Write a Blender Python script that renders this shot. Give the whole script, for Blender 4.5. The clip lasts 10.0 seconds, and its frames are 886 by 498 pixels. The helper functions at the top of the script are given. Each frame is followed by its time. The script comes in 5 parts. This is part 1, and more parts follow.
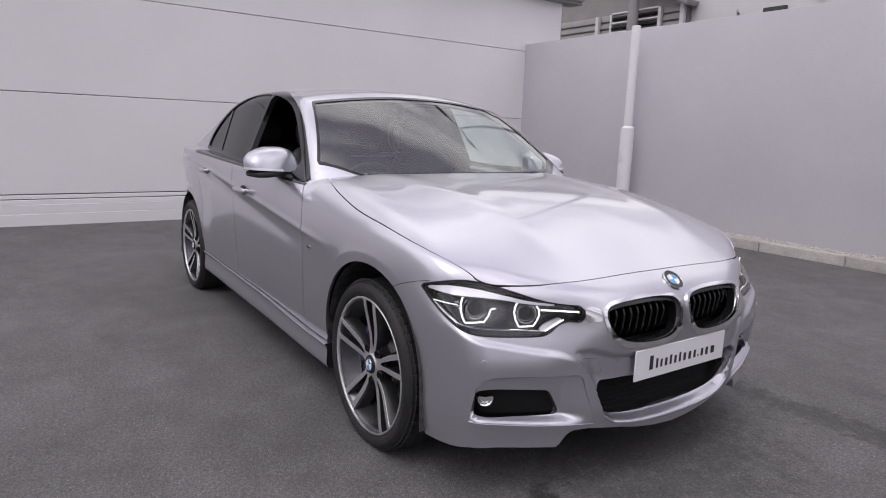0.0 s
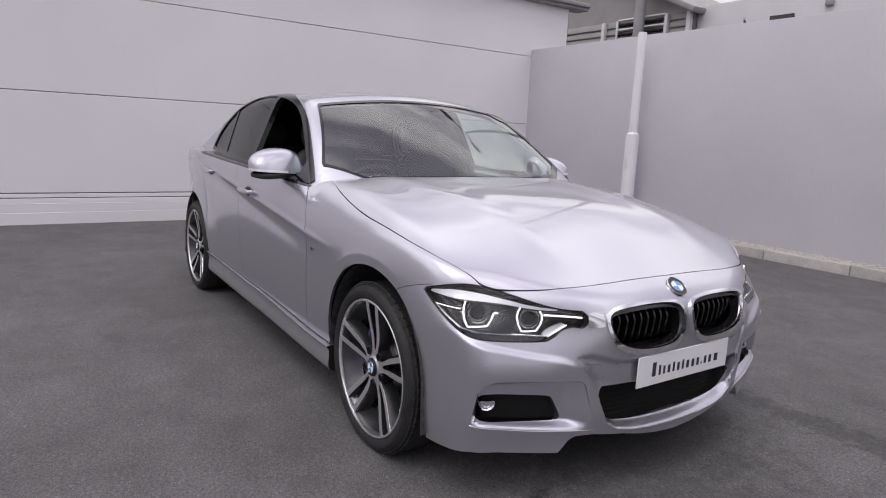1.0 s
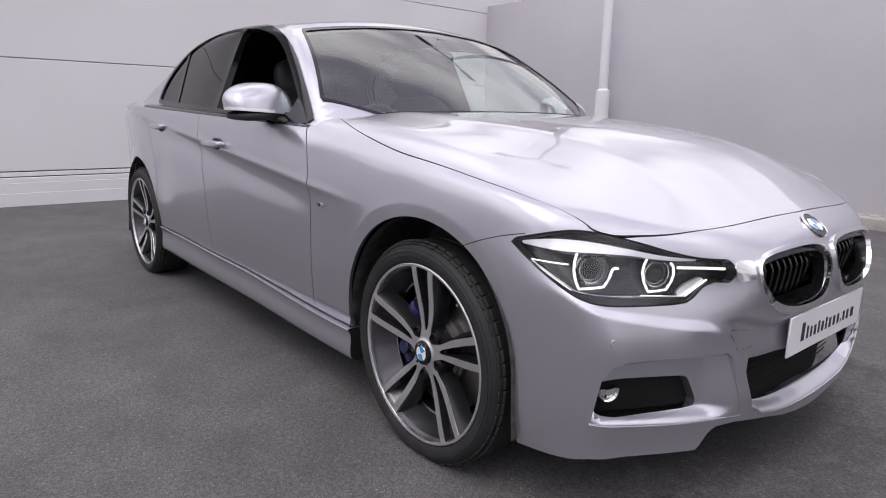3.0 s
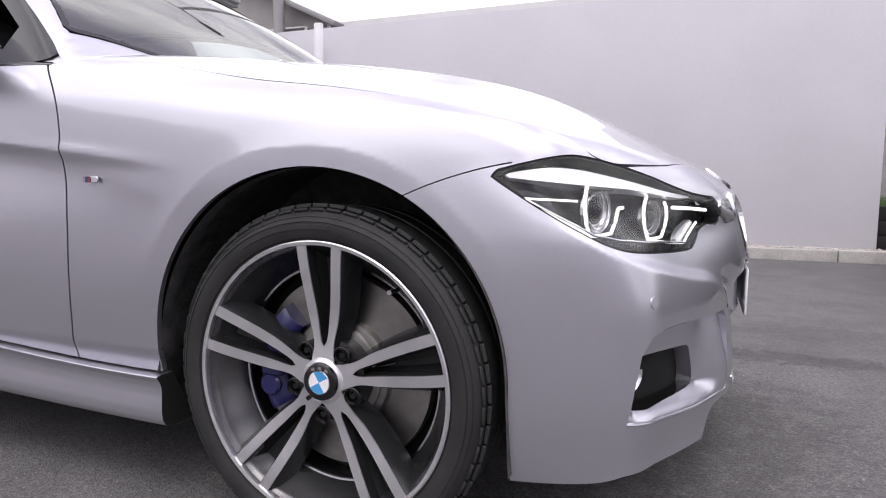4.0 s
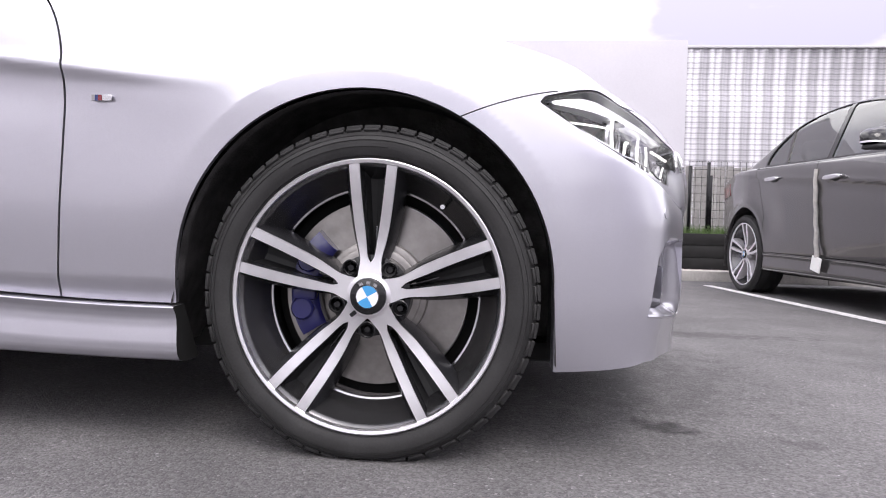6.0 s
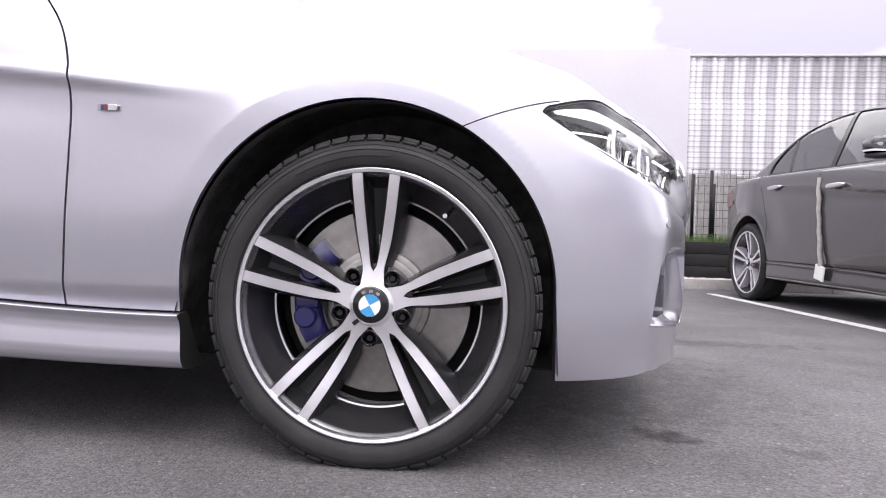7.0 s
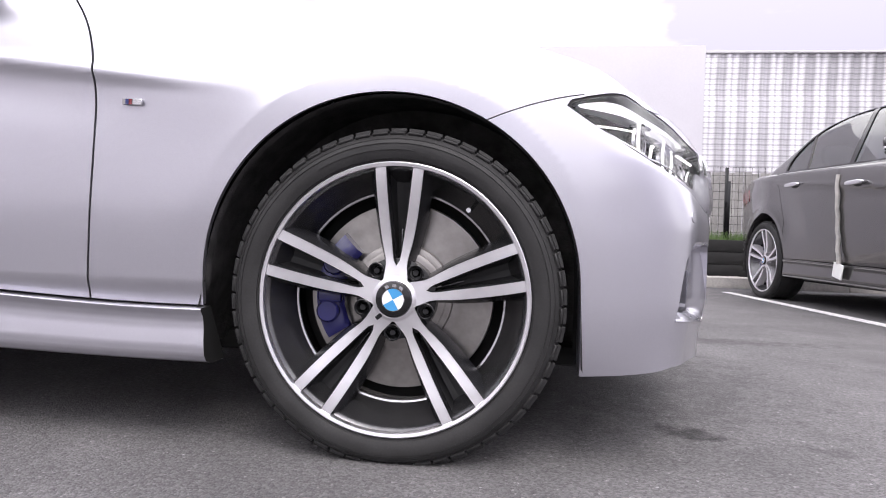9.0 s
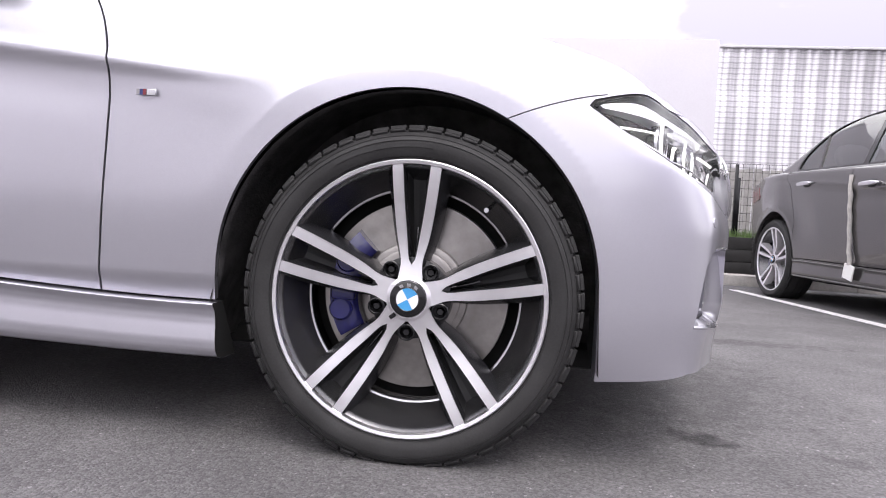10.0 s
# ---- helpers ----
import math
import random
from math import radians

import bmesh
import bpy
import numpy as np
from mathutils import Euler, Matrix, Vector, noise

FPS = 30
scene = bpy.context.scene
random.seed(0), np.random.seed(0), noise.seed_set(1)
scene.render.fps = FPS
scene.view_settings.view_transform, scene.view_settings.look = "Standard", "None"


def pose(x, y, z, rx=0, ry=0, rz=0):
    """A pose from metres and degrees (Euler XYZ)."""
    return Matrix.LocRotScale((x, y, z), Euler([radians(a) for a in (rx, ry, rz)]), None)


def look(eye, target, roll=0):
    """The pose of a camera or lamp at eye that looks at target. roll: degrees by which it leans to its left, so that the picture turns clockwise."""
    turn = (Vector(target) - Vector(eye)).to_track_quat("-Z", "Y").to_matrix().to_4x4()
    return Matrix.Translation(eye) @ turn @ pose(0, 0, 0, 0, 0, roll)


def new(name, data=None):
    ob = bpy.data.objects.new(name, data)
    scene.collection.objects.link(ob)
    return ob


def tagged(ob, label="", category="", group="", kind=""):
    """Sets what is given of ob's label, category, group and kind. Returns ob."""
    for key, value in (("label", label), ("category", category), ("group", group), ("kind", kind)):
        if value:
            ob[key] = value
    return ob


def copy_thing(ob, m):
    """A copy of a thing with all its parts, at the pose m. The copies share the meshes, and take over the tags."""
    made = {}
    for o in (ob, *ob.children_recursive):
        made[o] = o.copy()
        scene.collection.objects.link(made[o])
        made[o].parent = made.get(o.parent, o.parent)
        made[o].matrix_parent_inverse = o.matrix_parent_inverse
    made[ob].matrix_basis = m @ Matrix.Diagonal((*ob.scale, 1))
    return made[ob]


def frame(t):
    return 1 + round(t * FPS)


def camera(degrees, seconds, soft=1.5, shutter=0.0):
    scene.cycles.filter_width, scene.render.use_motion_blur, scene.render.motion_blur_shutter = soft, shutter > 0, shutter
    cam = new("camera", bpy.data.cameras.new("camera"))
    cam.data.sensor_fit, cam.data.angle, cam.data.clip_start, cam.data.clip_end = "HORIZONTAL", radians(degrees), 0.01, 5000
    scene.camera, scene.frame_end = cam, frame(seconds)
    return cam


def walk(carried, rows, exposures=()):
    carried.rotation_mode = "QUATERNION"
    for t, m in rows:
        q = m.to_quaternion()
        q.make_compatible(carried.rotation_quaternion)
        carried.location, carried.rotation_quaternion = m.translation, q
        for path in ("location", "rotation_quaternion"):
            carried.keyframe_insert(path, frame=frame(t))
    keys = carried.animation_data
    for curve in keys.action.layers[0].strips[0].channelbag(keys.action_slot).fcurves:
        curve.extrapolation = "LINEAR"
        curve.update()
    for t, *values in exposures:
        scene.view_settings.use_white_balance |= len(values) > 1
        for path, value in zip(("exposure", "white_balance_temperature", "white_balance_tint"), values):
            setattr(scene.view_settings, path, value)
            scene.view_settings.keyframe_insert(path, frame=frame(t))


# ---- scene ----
cam = camera(69.9, 10.0, soft=1.05)
PATH = [
    (0, (2.07, -1.979, 1.213), (0.45, -0.864, 0.85), 2.1),
    (0.5, (2.068, -1.976, 1.214), (0.44, -0.871, 0.857), 2.6),
    (1, (2.068, -1.978, 1.211), (0.44, -0.871, 0.86), 2.8),
    (1.5, (2.06, -1.976, 1.21), (0.435, -0.868, 0.849), 2.7),
    (2, (1.995, -1.958, 1.197), (0.414, -0.795, 0.815), 2.7),
    (2.2, (1.912, -1.958, 1.190), (0.353, -0.753, 0.850), 2.1),
    (2.4, (1.829, -1.966, 1.144), (0.267, -0.770, 0.781), 1.2),
    (2.5, (1.774, -1.96, 1.126), (0.22, -0.77, 0.713), 1.5),
    (2.6, (1.695, -1.956, 1.102), (0.138, -0.763, 0.705), 1.2),
    (2.7, (1.620, -1.959, 1.070), (0.068, -0.771, 0.647), 0.4),
    (2.8, (1.538, -1.960, 1.046), (-0.007, -0.774, 0.604), -0.4),
    (2.9, (1.450, -1.955, 1.030), (-0.079, -0.725, 0.617), 0.5),
    (3, (1.375, -1.959, 0.998), (-0.125, -0.702, 0.586), 1.1),
    (3.1, (1.295, -1.953, 0.970), (-0.159, -0.642, 0.526), 1.4),
    (3.2, (1.221, -1.947, 0.921), (-0.166, -0.574, 0.484), 1.4),
    (4.3, (0.49, -1.85, 0.654), (-0.031, 0.077, 0.541), -0.7),
    (4.5, (0.424, -1.881, 0.633), (0.007, 0.075, 0.617), -0.9),
    (4.6, (0.396, -1.906, 0.616), (0.029, 0.061, 0.642), -0.2),
    (4.8, (0.345, -1.982, 0.573), (0.110, 0.000, 0.528), 0.6),
    (5, (0.32, -2.031, 0.519), (0.118, -0.044, 0.422), 0.8),
    (5.2, (0.288, -2.064, 0.472), (0.055, -0.081, 0.374), 1.0),
    (5.5, (0.274, -2.091, 0.455), (0.068, -0.108, 0.303), 1.6),
    (5.7, (0.268, -2.090, 0.449), (0.074, -0.100, 0.374), 1.6),
    (6.8, (0.262, -2.086, 0.445), (0.052, -0.091, 0.412), 1.6),
    (7, (0.266, -2.093, 0.449), (0.059, -0.104, 0.422), 1.7),
    (7.5, (0.271, -2.091, 0.448), (0.071, -0.101, 0.425), 1.8),
    (8, (0.26, -2.09, 0.442), (0.041, -0.102, 0.415), 1.4),
    (8.5, (0.248, -2.089, 0.442), (0.02, -0.102, 0.413), 1.6),
    (9, (0.241, -2.091, 0.441), (0.001, -0.106, 0.407), 1.8),
    (9.5, (0.238, -2.092, 0.44), (-0.008, -0.107, 0.4), 1.4),
    (10, (0.215, -2.074, 0.461), (-0.037, -0.091, 0.391), 3.1),
]
EXPOSURES = [(0.0, 0.0), (1.5, 0.0), (2.5, 0.03), (3.2, 0.24), (4.3, 0.68), (4.5, 0.71), (5.0, 0.74), (5.5, 1.03), (7.0, 1.12), (10.0, 1.16)]
EXPOSURES = [(t, stops, 6560, 11.5) for t, stops in EXPOSURES]
walk(cam, [(t, look(eye, target, roll)) for t, eye, target, roll in PATH], EXPOSURES)

# ---- sky and sun: bright overcast ----
world = bpy.data.worlds.new("overcast_sky")
scene.world = world
world.use_nodes = True
wn, wl = world.node_tree.nodes, world.node_tree.links
wn.clear()
w_out, w_bg = wn.new("ShaderNodeOutputWorld"), wn.new("ShaderNodeBackground")
w_sky = wn.new("ShaderNodeTexSky")
w_sky.sky_type, w_sky.sun_disc = "NISHITA", False
w_sky.sun_elevation, w_sky.sun_rotation = radians(59), radians(157)
w_sky.dust_density, w_sky.ozone_density = 4.0, 1.0
w_co, w_noise, w_ramp = wn.new("ShaderNodeTexCoord"), wn.new("ShaderNodeTexNoise"), wn.new("ShaderNodeValToRGB")
w_map = wn.new("ShaderNodeMapping")
w_map.inputs["Scale"].default_value, w_map.inputs["Location"].default_value = (1.0, 1.0, 2.6), (5.4, 3.4, 3.7)
w_noise.inputs["Scale"].default_value, w_noise.inputs["Detail"].default_value = 2.2, 6.0
w_ramp.color_ramp.elements[0].position, w_ramp.color_ramp.elements[0].color = 0.40, (4.7, 4.45, 5.5, 1)
w_ramp.color_ramp.elements[1].position, w_ramp.color_ramp.elements[1].color = 0.62, (14.0, 13.8, 14.2, 1)
w_mix = wn.new("ShaderNodeMix")
w_mix.data_type = "RGBA"
w_mix.inputs["Factor"].default_value = 0.93
wl.new(w_co.outputs["Generated"], w_map.inputs["Vector"])
wl.new(w_map.outputs["Vector"], w_noise.inputs["Vector"])
wl.new(w_noise.outputs["Fac"], w_ramp.inputs["Fac"])
wl.new(w_sky.outputs["Color"], w_mix.inputs["A"])
wl.new(w_ramp.outputs["Color"], w_mix.inputs["B"])
# an overcast sky: nearly three times as bright overhead as at the horizon
w_sep, w_range, w_dim = wn.new("ShaderNodeSeparateXYZ"), wn.new("ShaderNodeMapRange"), wn.new("ShaderNodeVectorMath")
w_range.inputs["To Min"].default_value, w_range.inputs["To Max"].default_value = 0.50, 1.36
w_dim.operation = "SCALE"
wl.new(w_co.outputs["Generated"], w_sep.inputs["Vector"])
wl.new(w_sep.outputs["Z"], w_range.inputs["Value"])
wl.new(w_mix.outputs["Result"], w_dim.inputs[0])
wl.new(w_range.outputs["Result"], w_dim.inputs["Scale"])
wl.new(w_dim.outputs["Vector"], w_bg.inputs["Color"])
w_bg.inputs["Strength"].default_value = 0.121
wl.new(w_bg.outputs["Background"], w_out.inputs["Surface"])
sun = new("sun", bpy.data.lights.new("sun", "SUN"))
sun.data.energy, sun.data.angle, sun.data.color = 0.8, radians(28), (1.0, 0.97, 0.94)
sun.matrix_world = look((3.3, -7.8, 14), (0, 0, 0))

# ---- materials ----
def material(name, base=(0.5, 0.5, 0.5), rough=0.5, metal=0.0, coat=0.0, vary=0.0, scale=8.0, fine=0.0, fine_scale=120.0, bump=0.0, bump_scale=200.0, spec=0.5, tint=None, random=0.0, rough_vary=0.0):
    """A surface with stains of one size, grain of another and a fine relief."""
    m = bpy.data.materials.new(name)
    m.use_nodes = True
    n, l = m.node_tree.nodes, m.node_tree.links
    b = n["Principled BSDF"]
    b.inputs["Base Color"].default_value = (*base, 1)
    b.inputs["Roughness"].default_value, b.inputs["Metallic"].default_value = rough, metal
    b.inputs["Coat Weight"].default_value, b.inputs["Coat Roughness"].default_value = coat, 0.03
    b.inputs["Specular IOR Level"].default_value = spec
    co = n.new("ShaderNodeTexCoord")
    value = None
    for amount, size, detail in ((vary, scale, 5.0), (fine, fine_scale, 2.0)):
        if amount:
            t, r = n.new("ShaderNodeTexNoise"), n.new("ShaderNodeMapRange")
            t.inputs["Scale"].default_value, t.inputs["Detail"].default_value = size, detail
            r.inputs["From Min"].default_value, r.inputs["From Max"].default_value = 0.3, 0.7
            r.inputs["To Min"].default_value, r.inputs["To Max"].default_value = 1 - amount, 1 + amount
            l.new(co.outputs["Object"], t.inputs["Vector"])
            l.new(t.outputs["Fac"], r.inputs["Value"])
            if value is None:
                value = r.outputs["Result"]
            else:
                mul = n.new("ShaderNodeMath")
                mul.operation = "MULTIPLY"
                l.new(value, mul.inputs[0])
                l.new(r.outputs["Result"], mul.inputs[1])
                value = mul.outputs[0]
    if random:
        o, r = n.new("ShaderNodeObjectInfo"), n.new("ShaderNodeMapRange")
        r.inputs["To Min"].default_value, r.inputs["To Max"].default_value = 1 - random, 1 + random
        l.new(o.outputs["Random"], r.inputs["Value"])
        if value is None:
            value = r.outputs["Result"]
        else:
            mul = n.new("ShaderNodeMath")
            mul.operation = "MULTIPLY"
            l.new(value, mul.inputs[0])
            l.new(r.outputs["Result"], mul.inputs[1])
            value = mul.outputs[0]
    if value is not None:
        hsv = n.new("ShaderNodeHueSaturation")
        hsv.inputs["Color"].default_value = (*base, 1)
        l.new(value, hsv.inputs["Value"])
        l.new(hsv.outputs["Color"], b.inputs["Base Color"])
    if bump:
        t, u = n.new("ShaderNodeTexNoise"), n.new("ShaderNodeBump")
        t.inputs["Scale"].default_value, t.inputs["Detail"].default_value = bump_scale, 3.0
        u.inputs["Strength"].default_value, u.inputs["Distance"].default_value = bump, 0.004
        l.new(co.outputs["Object"], t.inputs["Vector"])
        l.new(t.outputs["Fac"], u.inputs["Height"])
        l.new(u.outputs["Normal"], b.inputs["Normal"])
    if rough_vary:
        t, r = n.new("ShaderNodeTexNoise"), n.new("ShaderNodeMapRange")
        t.inputs["Scale"].default_value = scale * 0.6
        r.inputs["To Min"].default_value, r.inputs["To Max"].default_value = rough - rough_vary, rough + rough_vary
        l.new(co.outputs["Object"], t.inputs["Vector"])
        l.new(t.outputs["Fac"], r.inputs["Value"])
        l.new(r.outputs["Result"], b.inputs["Roughness"])
    return m


def pane(name, tint, share, rough=0.0):
    """Thin glass: clear, with a mirror's share that grows towards grazing sight."""
    m = bpy.data.materials.new(name)
    m.use_nodes = True
    n, l = m.node_tree.nodes, m.node_tree.links
    n.clear()
    out, mix, tr, gl, lw = (n.new("ShaderNode" + k) for k in ("OutputMaterial", "MixShader", "BsdfTransparent", "BsdfGlossy", "LayerWeight"))
    tr.inputs["Color"].default_value = (*tint, 1)
    gl.inputs["Roughness"].default_value = rough
    lw.inputs["Blend"].default_value = 0.5
    power, span = n.new("ShaderNodeMath"), n.new("ShaderNodeMapRange")
    power.operation, power.inputs[1].default_value = "POWER", 5.0
    span.inputs["To Min"].default_value = share
    l.new(lw.outputs["Facing"], power.inputs[0])
    l.new(power.outputs[0], span.inputs["Value"])
    l.new(span.outputs["Result"], mix.inputs["Fac"])
    l.new(tr.outputs["BSDF"], mix.inputs[1])
    l.new(gl.outputs["BSDF"], mix.inputs[2])
    l.new(mix.outputs["Shader"], out.inputs["Surface"])
    return m


def glow(name, colour, strength):
    m = bpy.data.materials.new(name)
    m.use_nodes = True
    b = m.node_tree.nodes["Principled BSDF"]
    b.inputs["Base Color"].default_value = (0.8, 0.8, 0.8, 1)
    b.inputs["Emission Color"].default_value, b.inputs["Emission Strength"].default_value = (*colour, 1), strength
    return m


def flake_paint(name, base, metal, rough):
    """Metallic lacquer: fine flakes under a clear coat."""
    m = material(name, base, rough, metal, 1.0)
    n, l = m.node_tree.nodes, m.node_tree.links
    b, co = n["Principled BSDF"], n.new("ShaderNodeTexCoord")
    v, r, h = n.new("ShaderNodeTexVoronoi"), n.new("ShaderNodeMapRange"), n.new("ShaderNodeHueSaturation")
    v.inputs["Scale"].default_value = 1400.0
    r.inputs["To Min"].default_value, r.inputs["To Max"].default_value = 0.90, 1.10
    h.inputs["Color"].default_value = (*base, 1)
    l.new(co.outputs["Object"], v.inputs["Vector"])
    l.new(v.outputs["Color"], r.inputs["Value"])
    l.new(r.outputs["Result"], h.inputs["Value"])
    l.new(h.outputs["Color"], b.inputs["Base Color"])
    return m


SILVER = flake_paint("silver_paint", (0.55, 0.542, 0.60), 0.88, 0.32)
GRAPHITE = flake_paint("graphite_paint", (0.058, 0.055, 0.056), 0.50, 0.27)
WINDOW = pane("window_glass", (0.80, 0.90, 0.86), 0.08)
SCREEN = pane("screen_glass", (0.82, 0.90, 0.88), 0.17)
GREEN_WINDOW = pane("green_glass", (0.52, 0.70, 0.64), 0.22)
DARK_WINDOW = pane("dark_window_glass", (0.06, 0.065, 0.065), 0.07)
LENS = pane("lens_glass", (0.96, 0.96, 0.97), 0.045)
BROW = material("lamp_brow", (0.82, 0.82, 0.84), 0.30, 0.85)
REFLECTOR = material("lamp_reflector", (0.42, 0.42, 0.44), 0.35, 0.9)
HOUSING = material("lamp_housing", (0.06, 0.06, 0.064), 0.22, 0.7)
CHROME = material("chrome", (0.82, 0.82, 0.84), 0.08, 1.0)
TRIM = material("bright_trim", (0.90, 0.90, 0.92), 0.11, 1.0)
SATIN = material("satin_chrome", (0.62, 0.62, 0.64), 0.22, 1.0)
GLOSS_BLACK = material("gloss_black", (0.008, 0.008, 0.009), 0.12)
BLACK = material("black_plastic", (0.012, 0.012, 0.013), 0.6, bump=0.1, bump_scale=900)
SLAT = material("slat_black", (0.006, 0.006, 0.0065), 0.22, spec=0.6)
# near-black, chiefly for hollows in the cars: shade put into the colour
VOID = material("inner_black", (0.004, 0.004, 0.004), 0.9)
RUBBER = material("tyre_rubber", (0.025, 0.0245, 0.025), 0.60, spec=0.30, vary=0.25, scale=14, fine=0.15, fine_scale=240, bump=0.15, bump_scale=500)
LINER = material("arch_felt", (0.060, 0.057, 0.058), 0.95, vary=0.5, scale=25, bump=0.5, bump_scale=140)
BARREL = material("rim_barrel", (0.11, 0.109, 0.114), 0.24, 0.85, vary=0.12, scale=25)
SEAL = material("rubber_seal", (0.006, 0.006, 0.007), 0.5, spec=0.3)
ALLOY = material("machined_alloy", (0.86, 0.85, 0.88), 0.30, 0.95, vary=0.05, scale=30)
ALLOY_DARK = material("grey_alloy", (0.019, 0.019, 0.021), 0.27, 0.2, spec=0.5, vary=0.15, scale=20)
STEEL = material("brake_steel", (0.30, 0.285, 0.275), 0.34, 0.9, vary=0.15, scale=40)
BLUE = material("blue_caliper", (0.012, 0.012, 0.085), 0.25, coat=0.6)
SKY_BLUE = material("emblem_blue", (0.05, 0.30, 0.62), 0.2, coat=1.0)
WHITE = material("white_plastic", (0.78, 0.77, 0.80), 0.35, vary=0.04, scale=5)
INK = material("dark_ink", (0.03, 0.03, 0.035), 0.5)
LIT = glow("lit_led", (1.0, 0.99, 0.97), 1.0)
RED = material("red_lens", (0.16, 0.006, 0.012), 0.12, coat=1.0)
NAVY = material("badge_navy", (0.02, 0.03, 0.12), 0.3)
CLOTH = material("seat_leather", (0.02, 0.02, 0.021), 0.55, bump=0.2, bump_scale=300)
DASH = material("dash_plastic", (0.022, 0.022, 0.024), 0.7)
LINING = material("roof_lining", (0.35, 0.35, 0.36), 0.9)
FOAM = material("foam_strip", (0.42, 0.40, 0.38), 0.8, vary=0.2, scale=30)
CARD = material("white_card", (0.8, 0.8, 0.78), 0.6)
RENDER_WHITE = material("painted_render", (0.545, 0.53, 0.575), 0.75, vary=0.035, scale=1.1, fine=0.02, fine_scale=60, bump=0.12, bump_scale=160)
PANEL_WHITE = material("coated_panel", (0.80, 0.785, 0.805), 0.5, vary=0.03, scale=0.8, random=0.02)
JOINT = material("dark_joint", (0.12, 0.12, 0.12), 0.7)
CONCRETE = material("concrete", (0.42, 0.40, 0.38), 0.85, vary=0.12, scale=9, fine=0.12, fine_scale=90, bump=0.4, bump_scale=120, random=0.08)
PEBBLE = material("pale_gravel", (0.45, 0.42, 0.40), 0.85, vary=0.45, scale=22)
POST = material("white_post", (0.78, 0.77, 0.80), 0.45, vary=0.03, scale=6)
GREY_METAL = material("grey_metal", (0.30, 0.29, 0.30), 0.5, 0.3, vary=0.08, scale=4)
LOUVRE = material("louvre_metal", (0.30, 0.285, 0.28), 0.55, 0.2, vary=0.08, scale=3)
PALE_CLAD = material("pale_cladding", (0.56, 0.55, 0.57), 0.6, vary=0.04, scale=2)
LINE = material("road_paint", (0.74, 0.73, 0.72), 0.7, vary=0.12, scale=40, fine=0.12, fine_scale=200, bump=0.4, bump_scale=330)
SLEEPER = material("dark_timber", (0.010, 0.0095, 0.010), 0.8, vary=0.3, scale=12, bump=0.4, bump_scale=80, random=0.2)
BOARD = material("grey_board", (0.30, 0.29, 0.28), 0.8, vary=0.2, scale=10, random=0.15)
GRASS = material("grass", (0.08, 0.14, 0.035), 0.7, vary=0.4, scale=30)


